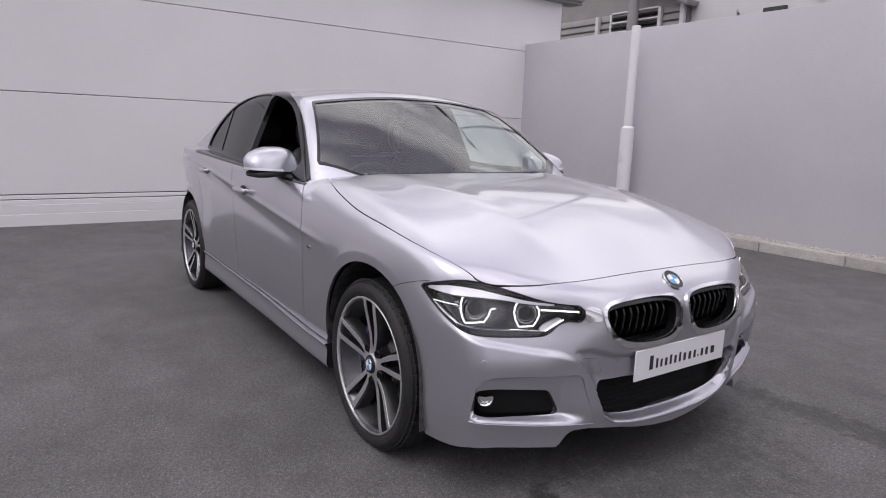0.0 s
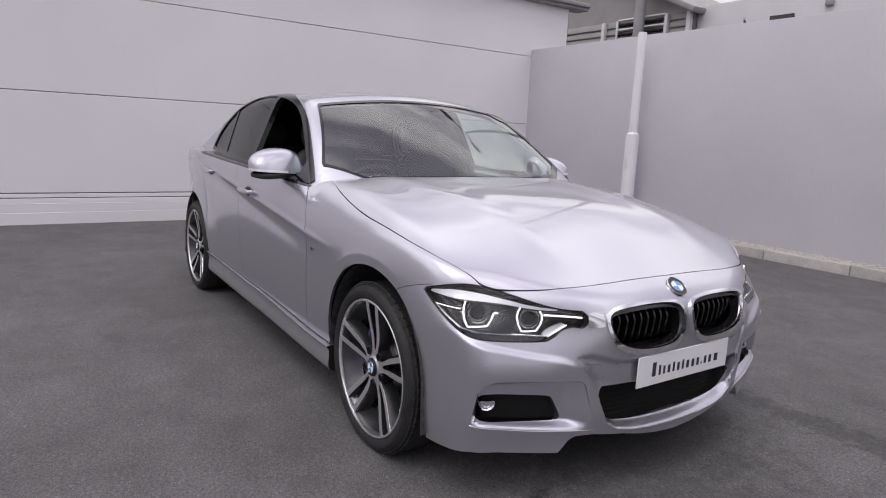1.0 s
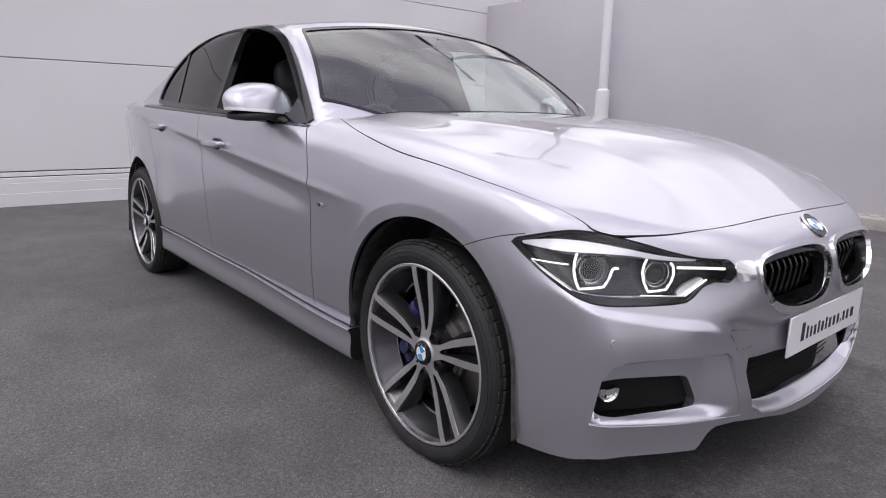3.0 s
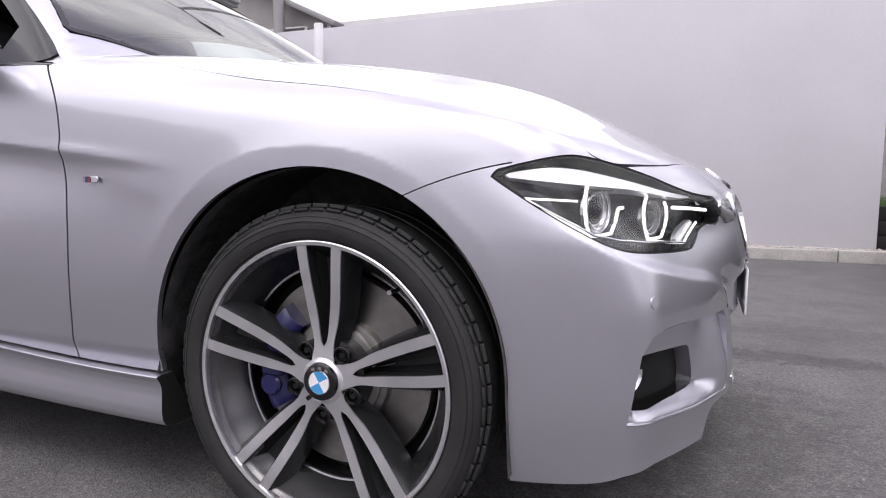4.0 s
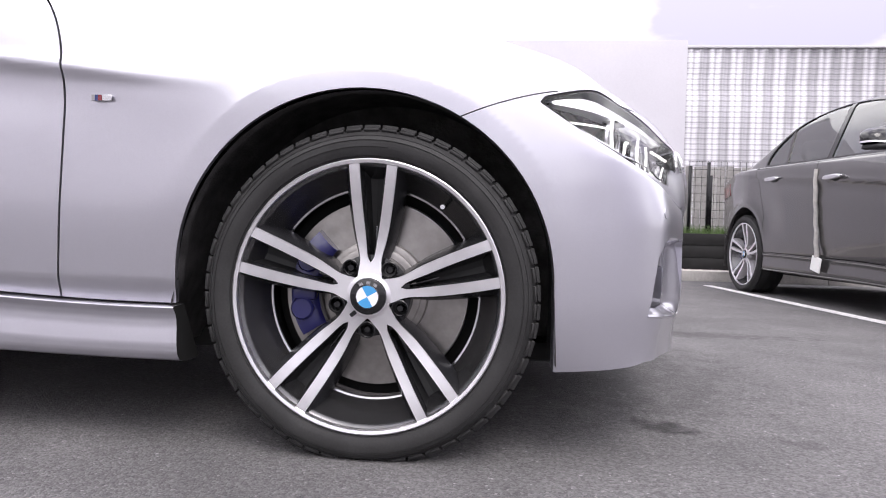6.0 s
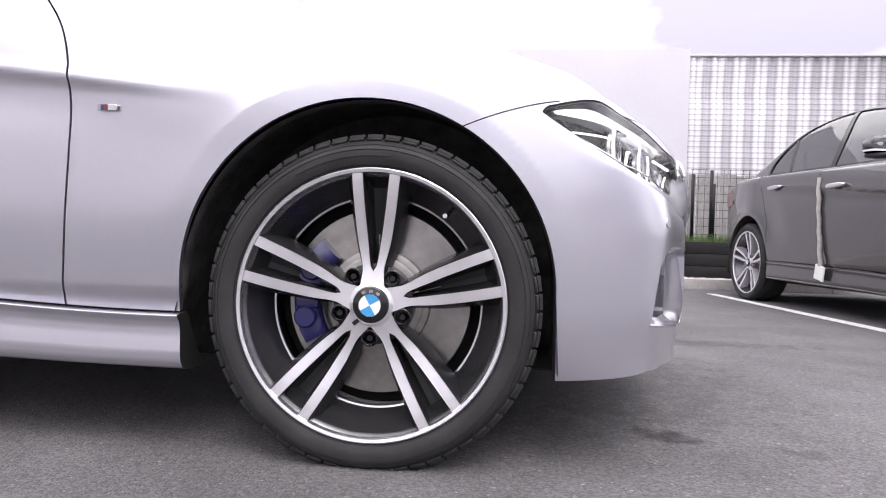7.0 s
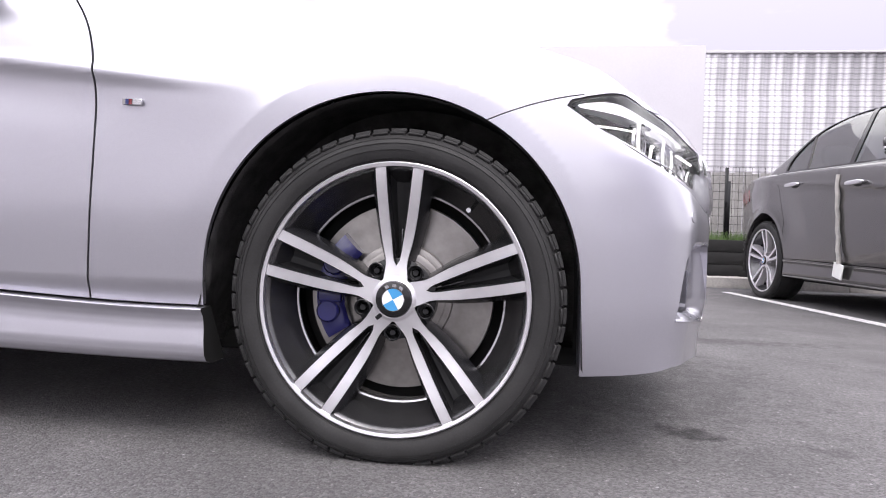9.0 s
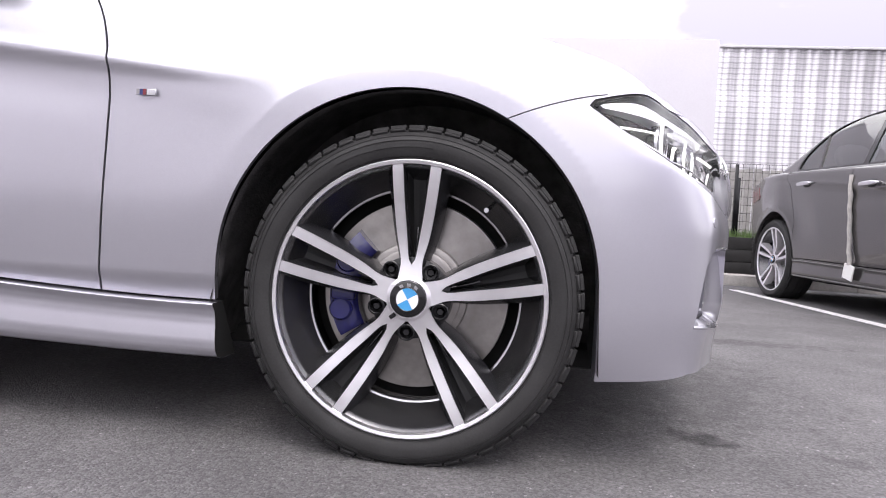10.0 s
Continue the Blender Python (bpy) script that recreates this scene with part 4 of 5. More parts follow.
def headlight(car, side):
    s = side
    light = skin("headlight", body, nose_grid(0.53, 0.775, 0.006, True), [lambda x, y, z: in_light(x, y, z) + 0.004], LENS, car, "clear lens headlight with two lit rings", off=0.001, thick=0.0, mirror=s > 0)
    skin("light_seal", body, nose_grid(0.53, 0.775, 0.006, True), [lambda x, y, z: in_light(x, y, z) + 0.0015, lambda x, y, z: -in_light(x, y, z) - 0.0030 - 0.002 * (z > 0.665)], SEAL, light, off=0.002, thick=0.03, mirror=s > 0)
    skin("light_housing", body, nose_grid(0.53, 0.775, 0.012, True), [lambda x, y, z: in_light(x, y, z) - 0.012], HOUSING, light, off=0.062, thick=0.0, mirror=s > 0)
    def shape(name, outline, mat, off, thick, label="", dz=0.005, soft=1):
        poly = rounded(outline, soft)
        skin(name, body, nose_grid(0.53, 0.775, dz, True), [lambda x, y, z: np.where(x > 0.15, inside(np.abs(y) - 0.6 * x, z, poly), 1.0)], mat, light, label, off=off, thick=thick, mirror=s > 0)

    def run(points, off, n=8):
        """Points inside the lens, from (y - 0.6 x, z) pairs."""
        P = np.array(points, float)
        k = np.linspace(0, len(P) - 1, n * (len(P) - 1) + 1)
        U = np.stack([np.interp(k, range(len(P)), P[:, i]) for i in (0, 1)], 1)
        eye = np.array([(0.02, -(u + 0.012), z) for u, z in U])
        return cast(lambda x, y, z: body(x, y, z) + off, eye, np.tile((1.0, -0.6, 0.0), (len(eye), 1)), 0.0, 0.95)

    shape("light_brow", [(0.668, 0.704), (0.607, 0.717), (0.549, 0.722), (0.459, 0.715), (0.350, 0.698), (0.250, 0.680), (0.150, 0.672), (0.150, 0.666), (0.250, 0.670), (0.349, 0.684), (0.440, 0.690), (0.519, 0.694), (0.60, 0.698)], BROW, 0.009, 0.02, "bright reflector strip", 0.004)
    shape("side_reflector", [(0.650, 0.690), (0.575, 0.690), (0.572, 0.655), (0.52, 0.612), (0.56, 0.622), (0.61, 0.660)], HOUSING, 0.040, 0.01)
    shape("light_panel", [(0.200, 0.580), (0.112, 0.619), (0.118, 0.632), (0.215, 0.600)], BROW, 0.022, 0.01)
    part("reflector_edge", flip(tube(run([(0.630, 0.674), (0.621, 0.666), (0.576, 0.637), (0.524, 0.607), (0.47, 0.598), (0.389, 0.592), (0.192, 0.582)], 0.012), 0.0022, 8), s), CHROME, light)
    for points, off, r, mat in (([(0.207, 0.648), (0.126, 0.645), (0.055, 0.641)], 0.022, 0.0034, LIT), ([(0.330, 0.590), (0.250, 0.584), (0.191, 0.581), (0.150, 0.601), (0.117, 0.618)], 0.016, 0.0024, LIT), ([(0.620, 0.666), (0.575, 0.664), (0.531, 0.662)], 0.014, 0.0018, LIT), ([(0.620, 0.664), (0.576, 0.634), (0.530, 0.607)], 0.015, 0.0018, LIT)):
        part("light_bar", flip(tube(run(points, off), r, 8), s), mat, light, "lit white light guide")
    face = Vector((0.90, -0.43, 0.0)).normalized()
    right, up = face.cross(Vector((0, 0, 1))).normalized(), Vector((0, 0, 1))
    turn = face.to_track_quat("-Y", "Z").to_matrix().to_4x4()
    for c, wide, shape_pts in ((Vector((0.489, -0.750, 0.646)), 1.0, ((0.047, 0.044), (0.052, 0.022), (0.052, 0.002), (0.046, -0.024), (0.036, -0.043), (0.003, -0.0435), (-0.028, -0.041), (-0.041, -0.021), (-0.048, 0.001), (-0.052, 0.003), (-0.063, 0.003))), (Vector((0.567, -0.5975, 0.630)), 0.88, ((0.036, 0.040), (0.043, 0.025), (0.045, 0.007), (0.039, -0.018), (0.026, -0.041), (0.003, -0.041), (-0.023, -0.0385), (-0.035, -0.020), (-0.041, -0.001), (-0.038, 0.018), (-0.030, 0.028)))):
        pts = []
        for p, q in zip(shape_pts, shape_pts[1:]):
            for i in range(3):
                a, b = (p[j] + (q[j] - p[j]) * i / 3 for j in (0, 1))
                pts.append(c + right * a + up * b)
        pts.append(c + right * shape_pts[-1][0] + up * shape_pts[-1][1])
        part("light_ring", flip(tube(pts, 0.0030, 8), s), LIT, light, "lit white ring, open at the top")
        back = lathe([(0.030, 0.014), (0.036, 0.006), (0.041 * wide, -0.002), (0.043 * wide, 0.004)], 40)
        bmesh.ops.transform(back, matrix=Matrix.Translation(c - face * 0.012) @ turn, verts=back.verts)
        part("reflector_bowl", flip(back, s), SATIN, light)
        for depth, r, thick in ((0.010, 0.032, 0.0022), (0.018, 0.027, 0.0020)):
            pts = [c - face * depth + right * r * math.cos(2 * math.pi * i / 36) + up * r * math.sin(2 * math.pi * i / 36) for i in range(36)]
            part("projector_bezel", flip(tube(pts, thick, 8, True), s), SATIN, light)
        part("projector_lens", flip(blob((0.026, 0.026, 0.026), c - face * 0.030, 2.0, 24, 14), s), GLOSS_BLACK, light)
        hood = block((0.060, 0.030, 0.006), (0, 0, 0), 0.002, 2, Matrix.Translation(c + up * 0.034 - face * 0.012) @ turn)
        part("projector_shelf", flip(hood, s), HOUSING, light)
    return light


def kidney(car, side):
    s = side
    frame_ob = skin("grille_frame", body, nose_grid(0.49, 0.71, 0.005, True), [lambda x, y, z: in_kidney(x, y, z), lambda x, y, z: -in_kidney(x, y, z) - 0.0105 - 0.010 * step(0.62, 0.54, z)], TRIM, car, "chrome kidney grille frame", off=-0.007, thick=0.030, mirror=s > 0)
    skin("grille_surround", body, nose_grid(0.49, 0.71, 0.006, True), [lambda x, y, z: in_kidney(x, y, z) + 0.009, lambda x, y, z: -in_kidney(x, y, z) - 0.022], GLOSS_BLACK, frame_ob, off=0.006, thick=0.03, mirror=s > 0)
    for i in range(9):
        y = 0.058 + i * 0.0345
        zs = [z for z in np.linspace(0.525, 0.675, 12) if inside(np.array([y]), np.array([z]), KIDNEY)[0] < -0.018]
        if len(zs) < 3:
            continue
        bm, rows = bmesh.new(), []
        for k, z in enumerate(zs):
            p, n = nose_at(-y, z)
            u = k / (len(zs) - 1)
            p = p + np.array((-0.030 - 0.034 * (1 - u) - 0.030 * max(0.0, (u - 0.62) / 0.38) ** 1.6, 0, 0))
            rows.append([bm.verts.new(p + np.array(d)) for d in ((-0.03, -0.0035, 0), (0, -0.0045, 0), (0.003, 0, 0), (0, 0.0045, 0), (-0.03, 0.0035, 0))])
        for p, q in zip(rows, rows[1:]):
            for j in range(4):
                bm.faces.new((p[j], p[j + 1], q[j + 1], q[j]))
        if s > 0:
            bmesh.ops.transform(bm, matrix=Matrix.Diagonal((1, -1, 1, 1)), verts=bm.verts)
        part("grille_slat", bm, SLAT, frame_ob)
    arm = np.array([(0.446, 0.664), (0.396, 0.664), (0.394, 0.618), (0.446, 0.612)])
    skin("grille_bracket", body, nose_grid(0.59, 0.69, 0.006, True), [lambda x, y, z: np.where(x > 0.2, inside(np.abs(y), z, arm), 1.0)], CHROME, frame_ob, "chrome bracket", off=-0.004, thick=0.02, mirror=s > 0)


def flip(bm, s):
    if s > 0:
        bmesh.ops.transform(bm, matrix=Matrix.Diagonal((1, -1, 1, 1)), verts=bm.verts)
    return bm


def sill(car, paint, s):
    """A moulded skirt between the wheels: bright ledge, hollow, belly."""
    prof = np.array([(0.850, 0.2865), (0.880, 0.2862), (0.8925, 0.2850), (0.8950, 0.2825), (0.8930, 0.2790), (0.8870, 0.2700), (0.8845, 0.2580), (0.8850, 0.2420), (0.8870, 0.2260), (0.8890, 0.2080), (0.8880, 0.1900), (0.8800, 0.1770), (0.8600, 0.1700), (0.8000, 0.1700)])
    P = np.concatenate([prof[:1]] + [np.array([prof[k] * (1 - t) + prof[k + 1] * t for t in np.linspace(0, 1, 4)[1:]]) for k in range(len(prof) - 1)])
    d = np.gradient(P, axis=0)
    n2 = np.stack([-d[:, 1], d[:, 0]], 1)
    n2 = n2 / np.linalg.norm(n2, axis=1)[:, None]
    xs = np.concatenate([np.linspace(-2.46, -0.47, 30), np.linspace(-0.46, -0.34, 25)])
    V = np.array([(x, -y, z + sill_rise(x) * (0.4 + 0.6 * (z - 0.17) / 0.118)) for x in xs for y, z in P])
    N = np.array([(0, -a, b) for x in xs for a, b in n2])
    k = len(P)
    faces = [(i * k + j, i * k + j + 1, (i + 1) * k + j + 1, (i + 1) * k + j) for i in range(len(xs) - 1) for j in range(k - 1)]
    V, N, faces = trim(V, N, faces, lambda x, y, z: np.maximum(x + 0.388 - 0.07 * (0.288 - z), arch(0.374)(x, y, z) * (x < -1.5) - 1.0 * (x >= -1.5)))
    f0 = faces[len(faces) // 2]
    if np.dot(np.cross(V[f0[1]] - V[f0[0]], V[f0[2]] - V[f0[0]]), N[f0[0]]) < 0:
        faces = [f[::-1] for f in faces]
    if s > 0:
        V, N, faces = V * (1, -1, 1), N * (1, -1, 1), [f[::-1] for f in faces]
    ob = put("sill", V, faces, paint, car, normals=N)
    # end cap in near-black: the arch's shade is put into its colour
    cap = bmesh.new()
    cap.faces.new([cap.verts.new((-0.3885 + 0.07 * (0.288 - z), s * (y - 0.0005), z)) for y, z in prof])
    part("sill_end_shade", cap, VOID, ob, smooth=False)


def saloon(car, paint, detail=True, dark_glass=False):
    """Panels, glass, wheels and cabin of a four-door saloon that faces +x, front axle at x = 0."""
    coarse = 1.0 if detail else 1.7
    nose = nose_grid(0.150, 0.785, 0.0042, False, 100) if detail else nose_grid(0.150, 0.785, 0.008)
    cuts = [lambda x, y, z: on_hood(x, y, z) * -1 + 0.0022,
            lambda x, y, z: arch(0.374)(x, y, z),
            lambda x, y, z: np.where(x < 0.36, z - bumper_line(x) + 0.0012, -1.0),
            lambda x, y, z: bumper_foot(y) - z]
    if detail:
        cuts += [lambda x, y, z: -in_light(x, y, z), lambda x, y, z: -in_kidney(x, y, z) - 0.002, lambda x, y, z: -in_lip(x, y, z), lambda x, y, z: -in_pocket(x, y, z)]
    skin("front_bumper", body, nose, cuts, paint, car, "painted sports front bumper", thick=0.030)
    if detail:
        for s in (-1, 1):
            skin("bumper_recess", recess, nose_grid(0.24, 0.47, 0.006, True, 90, recess), [lambda x, y, z: in_pocket(x, y, z) - 0.004, lambda x, y, z: -in_fog(x, y, z), lambda x, y, z: 0.30 - x], paint, car, thick=0.03, mirror=s > 0)
        skin("intake_lip", lip_face, nose_grid(0.195, 0.435, 0.005, False, 90, lip_face), [lambda x, y, z: in_lip(x, y, z) - 0.003, lambda x, y, z: -in_intake(x, y, z), lambda x, y, z: 0.30 - x], paint, car, thick=0.02)
    skin("bonnet", body, top_grid(body, -0.82, 0.66, 0.86, 0.4), [lambda x, y, z: on_hood(x, y, z) + 0.0022], paint, car, "long painted bonnet with raised edges", off=0.0025)
    for s in (-1, 1):
        mi = s > 0
        wing = skin("front_wing", body, side_grid(-0.80, 0.50, -45, 56, 0.012 * coarse, 0.62 * coarse), [
            lambda x, y, z: -on_hood(x, y, z) + 0.0022, arch(0.374), lambda x, y, z: door_x(z) + GAP - x,
            lambda x, y, z: np.where(x > 0.15, bumper_line(x) + 0.0012 - z, -1.0), lambda x, y, z: -in_light(x, y, z),
            lambda x, y, z: 0.288 + sill_rise(x) + GAP - z, lambda x, y, z: -0.74 - x], paint, car, mirror=mi)
        skin("front_door", body, side_grid(-1.75, -0.55, -40, 45, 0.02 * coarse, 0.7 * coarse), [
            lambda x, y, z: x - door_x(z) + GAP, lambda x, y, z: -1.665 - 0.10 * (z - 0.6) + GAP - x, lambda x, y, z: 0.288 + sill_rise(x) + GAP - z, lambda x, y, z: z - belt_z(x) + 0.002], paint, car, mirror=mi)
        skin("rear_door", body, side_grid(-2.70, -1.50, -40, 45, 0.02, 0.7 * coarse), [
            lambda x, y, z: x + 1.665 + 0.10 * (z - 0.6) + GAP, lambda x, y, z: -2.46 - 0.35 * np.clip(z - 0.62, 0, 1) + GAP - x, lambda x, y, z: 0.288 + sill_rise(x) + GAP - z, lambda x, y, z: z - belt_z(x) + 0.002, arch(0.380)], paint, car, mirror=mi)
        skin("rear_quarter", body, side_grid(-3.50, -2.35, -45, 74, 0.02, 1.3), [
            lambda x, y, z: x + 2.46 + 0.35 * np.clip(z - 0.62, 0, 1) + GAP, arch(0.374), lambda x, y, z: 0.20 - z, lambda x, y, z: z - belt_z(x) - 0.02 - 1.0 * step(-2.44, -2.50, x)], paint, car, mirror=mi)
        sill(car, paint, s)
        # window frames and panes
        skin("window_trim", cabin, side_grid(-2.78, -0.66, -4, 80, 0.015, 1.3, cabin, (-0.10, 0.96)), [in_glass, lambda x, y, z: -in_glass(x, y, z) - 0.024 - 0.018 * step(-1.40, -1.05, x), lambda x, y, z: -np.abs(y) + 0.45], GLOSS_BLACK, car, "gloss black window surround", off=-0.004, thick=0.015, mirror=mi)
        skin("b_pillar", cabin, side_grid(-1.85, -1.55, -4, 74, 0.03, 2, cabin, (-0.10, 0.94)), [lambda x, y, z: in_glass(x, y, z) + 0.02, lambda x, y, z: np.abs(x + 1.70 + 0.10 * (z - 0.98)) - 0.026, lambda x, y, z: -np.abs(y) + 0.45], GLOSS_BLACK, car, off=-0.002, thick=0.03, mirror=mi)
        skin("window_bar", cabin, side_grid(-2.60, -2.20, -4, 74, 0.012, 2, cabin, (-0.10, 0.94)), [lambda x, y, z: in_glass(x, y, z) + 0.02, lambda x, y, z: np.abs(x + 2.32 + 0.50 * (z - 1.04)) - 0.014, lambda x, y, z: -np.abs(y) + 0.45], GLOSS_BLACK, car, off=-0.001, thick=0.02, mirror=mi)
        skin("mirror_sail", cabin, side_grid(-1.02, -0.66, -4, 60, 0.012, 1.5, cabin, (-0.10, 0.96)), [lambda x, y, z: in_glass(x, y, z) + 0.01, lambda x, y, z: -0.93 + 0.5 * (z - 0.96) - x, lambda x, y, z: -np.abs(y) + 0.45], GLOSS_BLACK, car, off=-0.003, thick=0.02, mirror=mi)
        g = side_grid(-2.78, -0.66, -4, 80, 0.03, 2.2, cabin, (-0.10, 0.96))
        glass_cut = [lambda x, y, z: in_glass(x, y, z) + 0.016, lambda x, y, z: -np.abs(y) + 0.45]
        tint = DARK_WINDOW if not dark_glass else GREEN_WINDOW
        skin("rear_side_window", cabin, g, glass_cut + [lambda x, y, z: x + 1.70 + 0.10 * (z - 0.98)], tint, car, "tinted side glass", off=0.004, thick=0, mirror=mi)
        if not detail or s > 0:
            skin("front_side_window", cabin, g, glass_cut + [lambda x, y, z: -x - 1.70 - 0.10 * (z - 0.98)], GREEN_WINDOW if dark_glass else WINDOW, car, "side glass", off=0.004, thick=0, mirror=mi)
        skin("belt_strip", body, side_grid(-2.56, -0.72, 10, 52, 0.03, 0.5), [lambda x, y, z: belt_z(x) - 0.001 - z, lambda x, y, z: z - belt_z(x) - 0.016], GLOSS_BLACK, car, off=-0.001, thick=0.02, mirror=mi)
        # handles
        for hx, hz in ((-1.464, 0.857), (-2.28, 0.912)):
            y0 = cast(body, np.array([(hx, -0.3, hz)]), np.array([(0.0, -1.0, 0.0)]), 0, 1)[0][1]
            h = part("door_handle", flip(join(blob((0.098, 0.012, 0.016), (hx, y0 - 0.026, hz), 3.0), blob((0.016, 0.02, 0.013), (hx + 0.075, y0 - 0.012, hz), 2.5), blob((0.016, 0.02, 0.013), (hx - 0.075, y0 - 0.012, hz), 2.5)), s), SATIN if dark_glass else paint, car)
            part("handle_cup", flip(blob((0.060, 0.006, 0.026), (hx + 0.01, y0 - 0.0005, hz), 2.0), s), BLACK, h)
        # mirror
        turn = pose(0, 0, 0, 5, 4, 18)
        cap, band = blob((0.080, 0.138, 0.100), (0, 0, 0), 3.2, 44, 30), blob((0.0812, 0.1394, 0.1010), (0, 0, 0), 3.2, 44, 30)
        for bm in (cap, band):
            for v in bm.verts:
                v.co.z *= 0.74 + 0.18 * float(step(-0.15, 0.02, v.co.y)) - 0.06 * float(step(0.06, 0.15, v.co.y))
                v.co.x = v.co.x * (0.84 + 0.16 * float(step(-0.15, 0.0, v.co.y))) - 0.38 * max(v.co.z + 0.02, 0.0)
            bmesh.ops.transform(bm, matrix=turn, verts=bm.verts)
        for k, (pz, up) in enumerate(((-0.017, True), (-0.006, False))):
            bmesh.ops.bisect_plane(band, geom=band.verts[:] + band.edges[:] + band.faces[:], plane_co=(0, 0, pz), plane_no=(0, 0.05, 1), clear_inner=up, clear_outer=not up)
        bmesh.ops.bisect_plane(band, geom=band.verts[:] + band.edges[:] + band.faces[:], plane_co=(0, 0.030, 0), plane_no=(0, 1, 0), clear_outer=True)
        bmesh.ops.bisect_plane(band, geom=band.verts[:] + band.edges[:] + band.faces[:], plane_co=(-0.03, 0, 0), plane_no=(1, 0, 0), clear_inner=True)
        bmesh.ops.translate(band, vec=(-1.000, -0.902, 1.014), verts=band.verts)
        bmesh.ops.bisect_plane(cap, geom=cap.verts[:] + cap.edges[:] + cap.faces[:], plane_co=(0, 0, -0.018), plane_no=(0, 0.05, 1), clear_inner=True)
        bmesh.ops.translate(cap, vec=(-1.000, -0.902, 1.014), verts=cap.verts)
        mir = part("door_mirror", flip(cap, s), paint if detail else GLOSS_BLACK, car, "painted door mirror cap over a black foot" if detail else "gloss black door mirror")
        part("mirror_housing", flip(join(blob((0.072, 0.134, 0.018), (-1.000, -0.900, 0.989), 3.6, 32, 16, pose(0, 0, 0, 4, 3, 18)), tube([(-0.985, -0.860, 0.978), (-0.93, -0.825, 0.966), (-0.87, -0.79, 0.953)], [0.030, 0.028, 0.04], 12, False, 0.5)), s), BLACK, mir)
        part("mirror_indicator", flip(band, s), WHITE, mir)
        part("mirror_glass", flip(block((0.004, 0.16, 0.072), (0, 0, 0), 0.002, 2, pose(-1.066, -0.918, 1.026, 0, 0, 18)), s), CHROME, mir)
        # arch liner
        for cx in (0.0, -2.81):
            bm, rows = bmesh.new(), []
            way = [(1 + 0.054 * d, -d) for d in (0.40, 0.27, 0.13)] + [(math.cos(radians(4.5 * i)), math.sin(radians(4.5 * i))) for i in range(41)] + [(-1 - 0.26 * d, -d) for d in (0.13, 0.27, 0.40)]
            for ux, uz in way:
                rows.append([bm.verts.new((cx - 0.015 + r * ux, y, 0.345 + r * uz)) for r, y in ((0.3730, -0.878), (0.3730, -0.850), (0.396, -0.80), (0.396, -0.60), (0.30, -0.56), (0.05, -0.56))])
            for p, q in zip(rows, rows[1:]):
                for j in range(5):
                    bm.faces.new((p[j], p[j + 1], q[j + 1], q[j]))
            part("arch_liner", flip(bm, s), LINER, car)
        # added black sheet behind the panels: paints the shade in their gaps
        skin("inner_shade", body, side_grid(-3.50, 0.37, -42, 46, 0.06, 4), [arch(0.40), lambda x, y, z: 0.20 - z, lambda x, y, z: z - belt_z(x) - 0.15 * step(-0.8, -0.6, x) - 0.3 * step(-2.5, -2.7, x), lambda x, y, z: on_hood(x, y, z) * -1 - 0.05, lambda x, y, z: 0.03 - in_light(x, y, z)], VOID, car, off=0.045, thick=0, mirror=mi)
    # cabin
    full = side_grid(-3.05, -0.56, -2, 182, 0.02, 2.2, cabin, (0.0, 0.955))
    skin("roof", cabin, full, [lambda x, y, z: -in_glass(x, y, z) - 0.003, lambda x, y, z: -in_screen(x, y, z), lambda x, y, z: -in_rear_window(x, y, z), lambda x, y, z: 0.945 - z, lambda x, y, z: belt_z(x) - 0.01 - z], paint, car, "painted roof and pillars", thick=0.03)
    # roof lining, with an added stretch across the rear window that blocks light
    skin("headliner_blind", cabin, side_grid(-3.30, -0.80, 4, 176, 0.04, 4, cabin, (0.0, 0.955)), [lambda x, y, z: 0.014 - in_glass(x, y, z), lambda x, y, z: 0.03 - in_screen(x, y, z)], DASH, car, off=0.036, thick=0)
    ys, zs = np.linspace(-0.80, 0.80, 61), np.linspace(0.93, 1.43, 40)
    Y, Z = np.meshgrid(ys, zs, indexing="ij")
    eye = np.stack([np.full_like(Y, -1.9), Y, Z], -1).reshape(-1, 3)
    front = cast(cabin, eye, np.tile((1.0, 0.0, 0.0), (len(eye), 1)), 0.0, 2.0).reshape(*Y.shape, 3)
    skin("windscreen", cabin, front, [lambda x, y, z: in_screen(x, y, z) + 0.002], SCREEN, car, "large windscreen that mirrors the cloudy sky", off=0.002, thick=0).visible_shadow = False
    skin("screen_border", cabin, front, [lambda x, y, z: in_screen(x, y, z) + 0.001, lambda x, y, z: -in_screen(x, y, z) - 0.012 - 0.024 * step(0.50, 0.56, y)], GLOSS_BLACK, car, off=-0.002, thick=0.012)
    # opaque black in place of glass, to keep the cabin dark
    skin("rear_window", cabin, full, [lambda x, y, z: in_rear_window(x, y, z) + 0.002, lambda x, y, z: 1.03 - z], GLOSS_BLACK, car, off=0.002, thick=0)
    skin("boot_lid", body, top_grid(body, -3.50, -2.30, 0.84, 0.6, 0.02, 0.02), [lambda x, y, z: np.abs(y) - 0.80 + 0.17 * step(-2.70, -3.9, x), lambda x, y, z: z - 1.14], paint, car, off=0.0025)
    part("cowl", block((0.34, 1.40, 0.03), (-0.70, 0, 0.945), 0.01), BLACK, car)
    # belly, floor
    part("underbody", join(block((4.1, 1.30, 0.05), (-1.55, 0, 0.185), 0.02), block((1.75, 1.60, 0.05), (-1.40, 0, 0.20), 0.02)), VOID, car)
